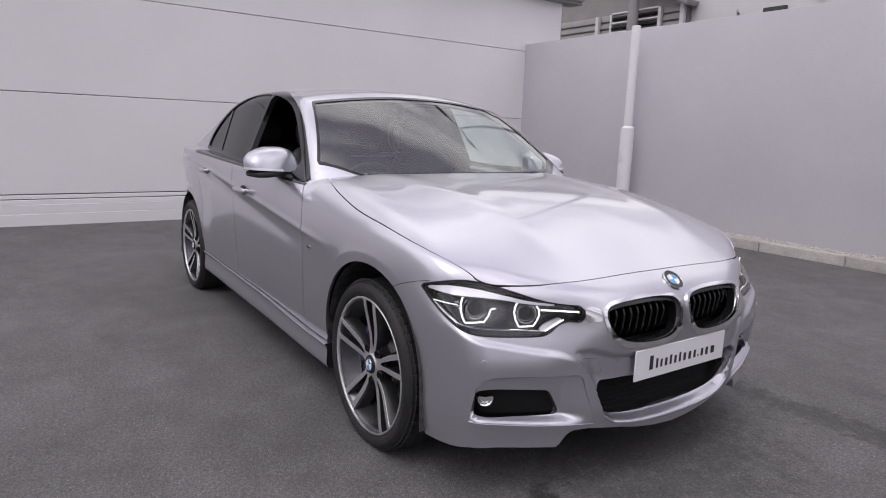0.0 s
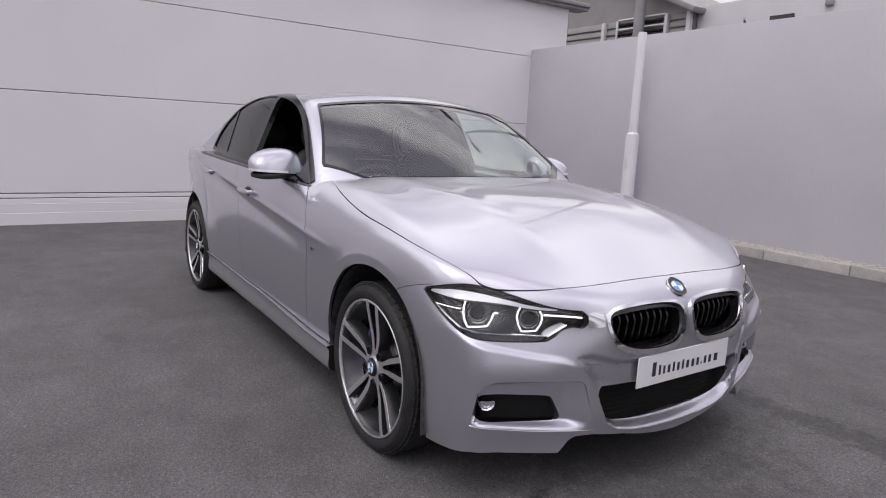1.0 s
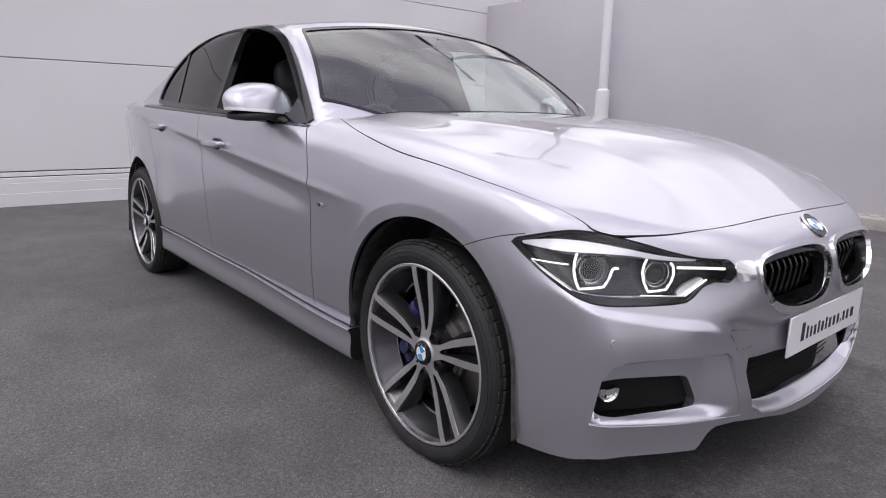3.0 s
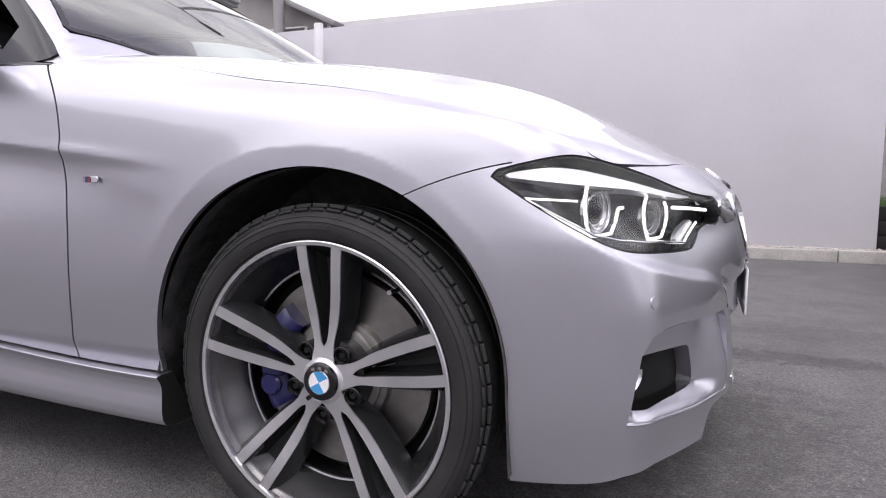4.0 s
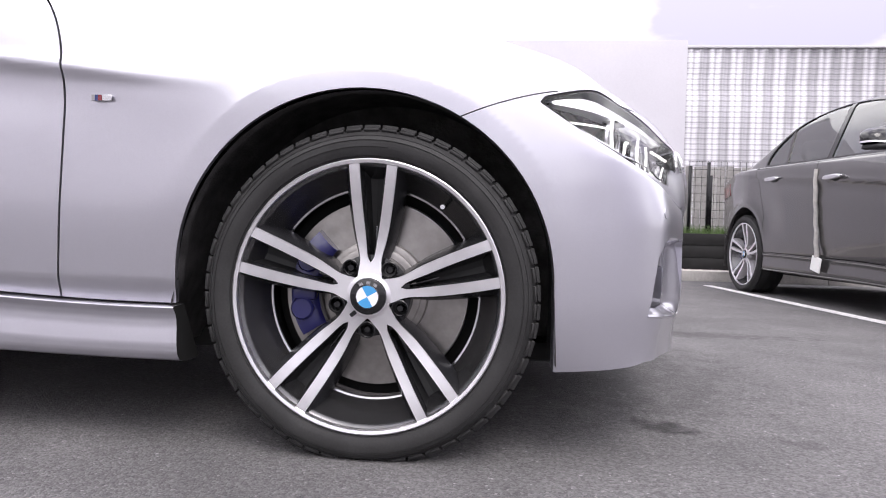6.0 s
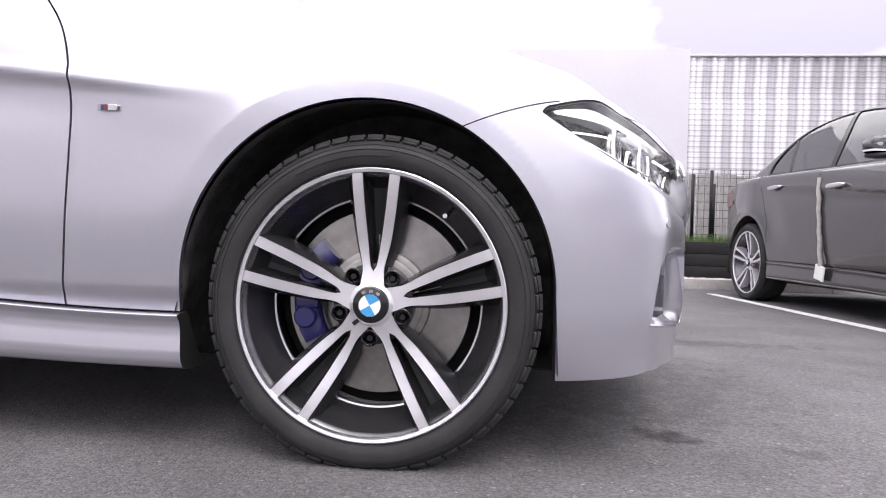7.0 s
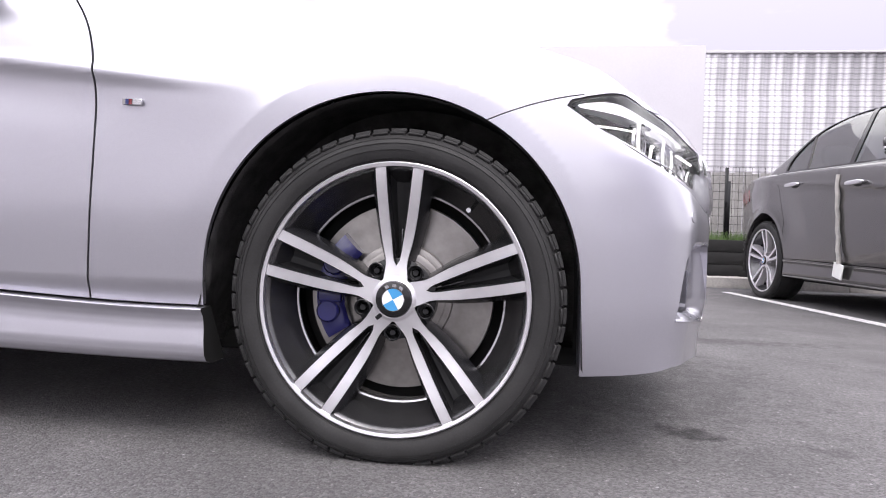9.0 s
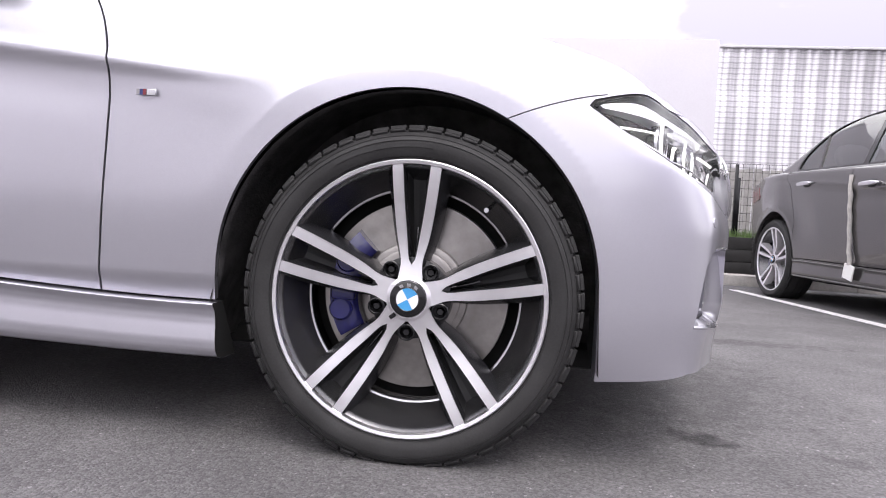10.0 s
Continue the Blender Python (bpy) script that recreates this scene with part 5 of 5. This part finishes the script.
    part("rear_bumper", block((0.52, 1.40, 0.70), (-3.46, 0, 0.60), 0.16, 5), paint, car)
    for s in ((-1, 1) if dark_glass else ()):
        skin("tail_light", body, side_grid(-3.50, -3.20, -10, 60, 0.01, 1.0), [lambda x, y, z: np.abs(z - 0.875 - 0.10 * (x + 3.5)) - 0.055, lambda x, y, z: x + 3.24 + 0.6 * np.abs(z - 0.87)], RED, car, "red tail light", off=-0.004, thick=0.01, mirror=s > 0)
    # seats, dash
    for sx, sy, wide in ((-1.38, -0.37, 0.26), (-1.38, 0.37, 0.26), (-2.25, 0.0, 0.66)):
        seat = part("seat", blob((0.26, wide, 0.10), (sx + 0.10, sy, 0.50), 3.2), CLOTH, car, "black leather seat")
        part("seat_back", blob((0.08, wide * 0.96, 0.34), (sx - 0.20, sy, 0.78), 3.0, 28, 18, pose(0, 0, 0, 0, -16, 0)), CLOTH, seat)
        for hy in ((sy,) if wide < 0.5 else (-0.42, 0.42)):
            part("headrest", blob((0.05, 0.135, 0.10), (sx - 0.32, hy, 1.17), 2.8, 28, 18, pose(0, 0, 0, 0, -12, 0)), CLOTH, seat)
    part("dashboard", join(blob((0.30, 0.76, 0.13), (-0.86, 0, 0.83), 3.2), blob((0.12, 0.20, 0.06), (-0.98, -0.37, 0.93), 2.6)), DASH, car)
    ring = [(-1.04 + 0.06 * math.sin(2 * math.pi * i / 36), -0.37 + 0.18 * math.cos(2 * math.pi * i / 36), 0.86 + 0.17 * math.sin(2 * math.pi * i / 36)) for i in range(36)]
    part("steering_wheel", join(tube(ring, 0.014, 8, True), blob((0.03, 0.07, 0.05), (-1.03, -0.37, 0.85), 2.5), tube([(-1.04, -0.54, 0.86), (-1.04, -0.20, 0.86)], 0.012, 6)), CLOTH, car)
    part("rear_view_mirror", join(blob((0.015, 0.12, 0.035), (-1.06, 0.0, 1.27), 3.0), tube([(-1.06, 0, 1.29), (-1.02, 0, 1.34)], 0.012, 6)), BLACK, car)
    for s in (-1, 1):
        part("door_trim", block((1.7, 0.05, 0.5), (-1.6, s * 0.76, 0.66), 0.02), DASH, car)
    part("bulkhead", block((0.05, 1.5, 0.6), (-0.72, 0, 0.58), 0.01), VOID, car)
    part("bulkhead", block((0.05, 1.4, 0.7), (-2.62, 0, 0.60), 0.01), VOID, car)


# ---- the place: ground, walls, kerb ----
ground = put("ground", [(-400, -400, 0), (400, -400, 0), (400, 400, 0), (-400, 400, 0)], [(0, 1, 2, 3)], ASPHALT)
tagged(ground, "worn dark grey asphalt of a car park", "ground", kind="structure")

WALL_Y, WALL_X, WALL_H = 5.41, 2.257, 2.717
wall = part("wall_north", block((WALL_X + 6.9, 0.22, WALL_H + 0.2), ((WALL_X - 6.9) / 2, WALL_Y + 0.11, WALL_H / 2 - 0.1), 0.006), RENDER_WHITE)
tagged(wall, "plain white painted boundary wall", "wall", kind="structure")

west = part("wall_west", block((0.30, 32.0, 4.2), (-6.62, -9.75, 2.0), 0), JOINT)
tagged(west, "building wall of white horizontal panels above a stepped base", "wall", kind="structure")
for z0, z1 in ((0.358, 1.480), (1.488, 2.600), (2.608, 3.48)):
    put("panel", *(lambda bm: ([v.co[:] for v in bm.verts], [[v.index for v in f.verts] for f in bm.faces]))(
        (lambda b: (b.verts.index_update(), b)[1])(block((0.05, 31.9, z1 - z0), (-6.445, -9.75, (z0 + z1) / 2), 0.004, 1))), PANEL_WHITE, west)
for z0, z1, out in ((-0.05, 0.135, 0.034), (0.1352, 0.240, 0.028), (0.2402, 0.292, 0.022), (0.303, 0.346, 0.006)):
    part("base_board", block((0.06, 31.9, z1 - z0), (-6.45 + out, -9.75, (z0 + z1) / 2), 0.005, 1), PANEL_WHITE, west)
V, F = [], []
for z in np.arange(0.385, 1.47, 0.022):
    k = len(V)
    V += [(-6.4995, -25.8, z), (-6.4995, 5.2, z), (-6.4975, 5.2, z + 0.005), (-6.4975, -25.8, z + 0.005), (-6.4995, -25.8, z + 0.010), (-6.4995, 5.2, z + 0.010)]
    F += [(k, k + 1, k + 2, k + 3), (k + 3, k + 2, k + 5, k + 4)]
put("panel_rib", V, F, PANEL_WHITE, west)
eave = part("eave", join(block((0.30, 32.4, 0.10), (-6.44, -9.65, 3.53), 0.01), block((0.10, 32.4, 0.07), (-6.28, -9.65, 3.56), 0.02)), GREY_METAL)
tagged(eave, "grey metal eave gutter along the building", "eave", kind="structure")

kerb = empty("kerb", "pale concrete kerb stones along the wall", "kerb")
kerb["kind"] = "structure"
bm = block((0.908, 0.125, 0.22), (0, 0, 0), 0.012, 2)
stone_mesh = part("kerb_stone", bm, CONCRETE, kerb)
stone_mesh.location = (-1.78 + 0.457, WALL_Y - 0.36 + 0.0625, 0.0)
for i in range(-5, 12):
    if i:
        o = new("kerb_stone", stone_mesh.data)
        o.parent = kerb
        o.location = (-1.78 + 0.457 + i * 0.915, WALL_Y - 0.36 + 0.0625 + random.uniform(-0.003, 0.003), random.uniform(-0.003, 0.003))
bed = part("gravel_bed", block((17.5, 0.26, 0.20), (2.2, WALL_Y - 0.11, 0.0)), CONCRETE)
tagged(bed, "narrow bed behind the kerb", "bed", kind="structure")
V, F = [], []
for i in range(5200):
    c = np.array((random.uniform(-6.3, 3.5), random.uniform(WALL_Y - 0.225, WALL_Y - 0.005), 0.100 + random.uniform(-0.002, 0.010)))
    r = random.uniform(0.006, 0.015)
    a = random.uniform(0, 6.28)
    k = len(V)
    for j in range(4):
        V.append(c + np.array((r * random.uniform(0.7, 1.3) * math.cos(a + j * 1.57), r * random.uniform(0.7, 1.2) * math.sin(a + j * 1.57), 0)))
    V += [c + np.array((0, 0, r * 0.8)), c - np.array((0, 0, r * 0.5))]
    for j in range(4):
        F += [(k + j, k + (j + 1) % 4, k + 4), (k + (j + 1) % 4, k + j, k + 5)]
tagged(put("gravel", V, F, PEBBLE), "loose pale gravel strip at the foot of the wall", "gravel", kind="stuff")

post = empty("painted_post", "white painted post with a thicker sleeve before the wall", "post", m=pose(-3.93, 5.20, 0))
part("sleeve", lathe([(0.0, 0), (0.092, 0), (0.092, 1.31), (0.086, 1.36), (0.060, 1.385)], 32), POST, post).matrix_basis = pose(0, 0, 0, 90, 0, 0)
part("shaft", lathe([(0.060, 1.34), (0.058, 2.70), (0.054, 2.72), (0.0, 2.72)], 32), POST, post).matrix_basis = pose(0, 0, 0, 90, 0, 0)
part("access_door", block((0.07, 0.006, 0.26), (0.0, -0.092, 1.02), 0.002), POST, post)

# bay line, oil marks
line = part("bay_line", block((0.085, 6.2, 0.004), (2.06, 1.15, 0.002), 0, 1), LINE)
line.matrix_basis = Matrix.Translation((2.20, 4.36, 0)) @ pose(0, 0, 0, 0, 0, 4.2) @ Matrix.Translation((-2.0, -4.23, 0))
tagged(line, "white painted parking bay line on the asphalt", "road marking", kind="structure")

# ---- beyond the wall ----
V = [(-13.0, 0), (-6.72, 0), (-6.72, 4.05), (-13.0, 6.95)]
plant = put("plant_house", [(x, y, z) for y in (10.1, 15.0) for x, z in V], [(0, 1, 2, 3), (7, 6, 5, 4), (1, 5, 6, 2), (0, 3, 7, 4), (3, 2, 6, 7)], LOUVRE)
tagged(plant, "plant building with grey-brown louvred cladding", "building")
for i in range(9):
    part("cladding_board", block((6.2, 0.05, 0.16), (-9.85, 10.08, 2.75 + i * 0.155), 0.02, 2, pose(0, 0, 0, -18, 0, 0)), LOUVRE, plant)
for x, w in ((-9.11, 0.10), (-8.68, 0.06), (-7.32, 0.08), (-6.75, 0.10)):
    part("cladding_post", block((w, 0.10, 2.0), (x, 10.0, 3.05), 0.01), PALE_CLAD, plant)
for i in range(11):
    part("louvre_blade", block((1.30, 0.06, 0.05), (-8.0, 9.99, 3.0 + i * 0.105), 0.006, 1, pose(0, 0, 0, -30, 0, 0)), VOID if i % 2 else PALE_CLAD, plant)
part("roof_edge", block((7.3, 0.4, 0.12), (-9.85, 10.0, 5.56), 0.02, 2, pose(0, 0, 0, 0, 24.8, 0)), GREY_METAL, plant)
office = part("office_block", block((8.4, 6.0, 4.2), (-2.5, 13.2, 2.05), 0.01), PALE_CLAD)
tagged(office, "pale clad building behind the wall", "building")
part("window", block((0.46, 0.05, 0.26), (-4.86, 10.18, 3.63), 0.01), GLOSS_BLACK, office)
part("vent", block((0.14, 0.06, 0.10), (-4.02, 10.17, 3.86), 0.01), GREY_METAL, office)
part("pipe", tube([(-5.55, 10.1, 3.2), (-5.55, 10.1, 3.70), (-5.50, 9.98, 3.74)], 0.03, 10), GREY_METAL, office)
mast = empty("street_lamp", "tall grey steel street lamp behind the wall", "street lamp", m=pose(-7.84, 9.72, 0))
part("pole", lathe([(0.0, 0), (0.125, 0), (0.11, 9.0), (0.085, 11.4), (0.0, 11.42)], 20), GREY_METAL, mast).matrix_basis = pose(0, 0, 0, 90, 0, 0)
part("arm", tube([(-1.5, -0.2, 11.36), (0.0, 0.0, 11.42), (1.6, -0.35, 11.36)], 0.06, 10), GREY_METAL, mast)
for x, y in ((-1.75, -0.22), (1.9, -0.40)):
    part("lamp_head", blob((0.55, 0.20, 0.09), (x, y, 11.36), 3.0), GREY_METAL, mast)

bedwall = empty("planter", "low black timber planter wall behind the kerb", "planter", m=pose(0, 0, 0))
for i in range(3):
    part("sleeper", block((4.0, 0.12, 0.138), (4.05, WALL_Y + 0.13, 0.17 + i * 0.142), 0.008), SLEEPER, bedwall)
soil = part("soil", block((4.0, 1.0, 0.44), (4.05, WALL_Y + 0.69, 0.28)), SLEEPER)
tagged(soil, "dark soil in the planter", "soil", kind="structure")
V, F = [], []
for i in range(5200):
    x, y = random.uniform(2.06, 5.6), WALL_Y + random.uniform(0.2, 0.95)
    h, a, lean = random.uniform(0.05, 0.15), random.uniform(0, 6.28), random.uniform(-0.05, 0.05)
    k, dx, dy = len(V), 0.004 * math.cos(a), 0.004 * math.sin(a)
    V += [(x - dx, y - dy, 0.50), (x + dx, y + dy, 0.50), (x + lean, y + lean * 0.6, 0.50 + h)]
    F.append((k, k + 1, k + 2))
tagged(put("grass", V, F, GRASS), "tufts of green grass on the planter", "grass", kind="stuff")
for x, y, h in ((2.48, 5.95, 1.33), (2.70, 5.95, 1.38), (2.735, 5.97, 1.22)):
    p = part("fence_post", block((0.035, 0.035, h - 0.4), (0, 0, (h - 0.4) / 2), 0.004), GLOSS_BLACK)
    p.matrix_world = pose(x, y, 0.42)
    tagged(p, "slim black fence post standing in the planter", "post", "black fence posts")
mesh_fence = empty("mesh_fence", "thin dark wire mesh fence before the boards", "fence", m=pose(0, 0, 0))
for i in range(19):
    x = 2.50 + i * 0.075
    part("wire", tube([(x, 6.05, 0.50), (x, 6.05, 1.42)], 0.0025, 5), GLOSS_BLACK, mesh_fence)
for i in range(10):
    z = 0.52 + i * 0.10
    part("wire", tube([(2.48, 6.054, z), (3.87, 6.054, z)], 0.0025, 5), GLOSS_BLACK, mesh_fence)
fence = empty("board_fence", "weathered grey vertical board fence", "fence", m=pose(0, 0, 0))
board = part("board", block((0.095, 0.02, 1.40), (0, 0, 0.70), 0.003, 1), BOARD, fence)
board.location = (2.0, 6.9, 0.05)
for i in range(1, 60):
    o = new("board", board.data)
    o.parent = fence
    o.location = (2.0 + i * 0.105, 6.9 + (i % 2) * 0.012, 0.05 + random.uniform(-0.01, 0.01))

V, F = [], []
n = 0
for i in range(241):
    x = -0.0 + i * 0.055
    y = (0.0, 0.028, 0.035, 0.007)[i % 4]
    V += [(x, y, 0), (x, y, 4.55)]
    if i:
        F.append((2 * i - 2, 2 * i, 2 * i + 1, 2 * i - 1))
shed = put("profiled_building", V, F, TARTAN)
shed.matrix_world = pose(1.9, 12.0, 0)
tagged(shed, "building clad in shiny profiled metal sheet", "building")
part("shed_body", block((13.0, 6.0, 4.48), (6.6, 3.2, 2.24)), GREY_METAL, shed)
part("shed_cap", block((13.3, 0.14, 0.05), (6.6, 0.02, 4.56), 0.01), PALE_CLAD, shed)

# ---- the silver car ----
def half_moon(bm):
    bmesh.ops.bisect_plane(bm, geom=bm.verts[:] + bm.edges[:] + bm.faces[:], plane_co=(0, 0, 0.006), plane_no=(0, 0, 1), clear_outer=True)
    return bm



car = empty("saloon_car", "metallic silver four-door sports saloon with black and bright alloy wheels", "car")
saloon(car, SILVER, True)
w1 = wheel(car, pose(0, -0.888, 0.3185) @ Matrix.Scale(1.035, 4), ALLOY, ALLOY_DARK, "silver")
for x, y, turn in ((-2.81, -0.888, 25), (0.0, 0.888, 180), (-2.81, 0.888, 180)):
    copy_thing(w1, pose(x, y, 0.3185, 0, 0, 180 if y > 0 else 0))
for s in (-1, 1):
    headlight(car, s)
    kidney(car, s)
    # near-black sheet behind the fog opening, its shade put into the colour
    fog_backing = skin("fog_shade", body, nose_grid(0.25, 0.42, 0.01, True), [lambda x, y, z: in_fog(x, y, z) - 0.02], VOID, car, off=0.072, thick=0, mirror=s > 0)
    p, n_ = nose_at(-0.770, 0.352)
    lamp = part("fog_lamp", flip(half_moon(lathe([(0.0, -0.006), (0.010, -0.0055), (0.012, -0.001), (0.018, -0.003), (0.020, 0.002), (0.0245, -0.004), (0.0265, -0.005), (0.028, 0.004), (0.026, 0.03)], 36)), 0), CHROME, car, "half-round chrome fog lamp")
    lamp.matrix_basis = Matrix.Translation((0.548, s * 0.742, 0.361)) @ Vector((0.92, s * 0.38, 0)).to_track_quat("-Y", "Z").to_matrix().to_4x4()
    sens, n_ = nose_at(-0.780, 0.497)
    k = part("parking_sensor", lathe([(0.0, -0.0015), (0.010, -0.0015), (0.011, 0.002)], 20), SILVER, car)
    k.matrix_basis = Matrix.Translation((sens[0], s * 0.780, 0.497)) @ Vector((n_[0], s * abs(n_[1]), n_[2])).to_track_quat("-Y", "Z").to_matrix().to_4x4()
    sens, n_ = nose_at(-0.318, 0.478)
    k = part("parking_sensor", lathe([(0.0, -0.0015), (0.010, -0.0015), (0.011, 0.002)], 20), SILVER, car)
    k.matrix_basis = Matrix.Translation((sens[0], s * 0.318, 0.478)) @ Vector((n_[0], s * abs(n_[1]), n_[2])).to_track_quat("-Y", "Z").to_matrix().to_4x4()
    badge = part("side_badge", flip(block((0.040, 0.004, 0.0125), (-0.534, -0.9075, 0.693), 0.001, 1), s), SATIN, car, "small striped side badge")
    for i, mat in enumerate((GREY_METAL, NAVY, RED)):
        part("badge_stripe", flip(block((0.0065, 0.002, 0.0115), (-0.551 + i * 0.0068, -0.910, 0.693), 0, 1, pose(0, 0, 0, 0, 0, 0)), s), mat, badge, smooth=False)
# added near-black sheet: paints the shade behind grille, intake and seams
skin("nose_shade", body, nose_grid(0.19, 0.72, 0.02), [arch(0.38), lambda x, y, z: 0.22 - x, lambda x, y, z: 0.02 - in_light(x, y, z)], VOID, car, off=0.095, thick=0)
for i in range(7):
    z = 0.270 + i * 0.020
    pts = [nose_at(y, z)[0] - np.array((0.075, 0, 0)) for y in np.linspace(-0.30, 0.30, 15)]
    part("intake_bar", tube(pts, 0.002, 6), VOID, car)
for s in (-1, 1):
    run = np.concatenate([np.linspace(p, q, 8)[:-1] for p, q in zip(POCKET[:5], POCKET[1:6])])
    part("ledge_edge", tube([nose_at(s * a, b)[0] - nose_at(s * a, b)[1] * 0.0015 for a, b in run], [0.0036] * 30 + [0.003, 0.0025, 0.002, 0.0015, 0.001], 8), SILVER, car)
low = LIP[(LIP[:, 1] < 0.275)]
low = low[np.argsort(low[:, 0])]
run = np.stack([np.interp(np.linspace(0, len(low) - 1, 60), range(len(low)), low[:, i]) for i in (0, 1)], 1)
part("lip_edge", tube([nose_at(a, b)[0] - nose_at(a, b)[1] * 0.0015 for a, b in run], 0.0034, 8), SILVER, car)
p, n_ = nose_at(0.0, 0.711)
roundel(car, p + n_ * 0.002, n_, 0.041)
tow = np.array([(0.470, 0.494), (0.395, 0.486), (0.378, 0.438), (0.440, 0.440)])
skin("tow_cover", body, nose_grid(0.42, 0.51, 0.004, True), [lambda x, y, z: np.where(x > 0.2, inside(np.abs(y), z, tow), 1.0)], SILVER, car, off=-0.0012, thick=0.004)
skin("tow_cover_gap", body, nose_grid(0.42, 0.51, 0.004, True), [lambda x, y, z: np.where(x > 0.2, inside(np.abs(y), z, tow), 1.0) - 0.0007], SEAL, car, off=-0.0004, thick=0.002)
plate = part("number_plate", block((0.006, 0.52, 0.111), (0.752, 0, 0.447), 0.002, 1), WHITE, car, "white plate with one line of dark script")
x0 = -0.190
for w, h in ((0.030, 0.046), (0.016, 0.032), (0.016, 0.026), (0.020, 0.026), (0.016, 0.032), (0.020, 0.026), (0.016, 0.032), (0.022, 0.026), (0.022, 0.026), (0.020, 0.026), (0.008, 0.008), (0.020, 0.026), (0.022, 0.026), (0.034, 0.026)):
    part("plate_mark", block((0.002, w * 0.60, h * 1.1), (0.7555, x0 + w / 2, 0.426 + h / 2), 0, 1), INK, plate, smooth=False)
    x0 += w + 0.0085
for y0, y1, dx in ((-0.58, 0.02, 0.0), (0.02, 0.62, 0.0)):
    pts = []
    for y in np.linspace(y0, y1, 9):
        z = 1.000 + 0.012 * (1 - (y / 0.6) ** 2)
        pts.append((float(screen_x(abs(y), z)) + 0.030, y, z))
    part("wiper", tube(pts, 0.008, 6), BLACK, car)

# ---- the dark grey car ----
other = empty("saloon_car", "dark grey saloon with silver wheels and a foam door strip", "car")
saloon(other, GRAPHITE, False, True)
w2 = wheel(other, pose(-2.81, -0.885, 0.3185) @ Matrix.Scale(1.03, 4), ALLOY, GREY_METAL, "grey")
for x, y in ((0.0, -0.885), (0.0, 0.885), (-2.81, 0.885)):
    copy_thing(w2, pose(x, y, 0.3185, 0, 0, 180 if y > 0 else 0))
strip_pts = [(-1.660 - 0.10 * (z - 0.6), -0.915 + 0.05 * max(0, z - 0.8), z) for z in np.linspace(0.33, 0.93, 14)]
part("foam_strip", tube([(x + 0.006 * math.sin(i * 2.1), y, z) for i, (x, y, z) in enumerate(strip_pts)], 0.014, 8), FOAM, other, "pale foam edge protector")
part("paper_tag", block((0.11, 0.01, 0.10), (-1.635, -0.915, 0.285), 0.002, 1, pose(0, 0, 0, 0, 12, 0)), CARD, other, "white paper tag")
S = 1.05
other.matrix_world = Matrix.Translation((2.393, 3.86, 0)) @ pose(0, 0, 0, 0, 0, -86) @ Matrix.Translation((2.81 * S, 0.885 * S, 0)) @ Matrix.Diagonal((S, S, S, 1))
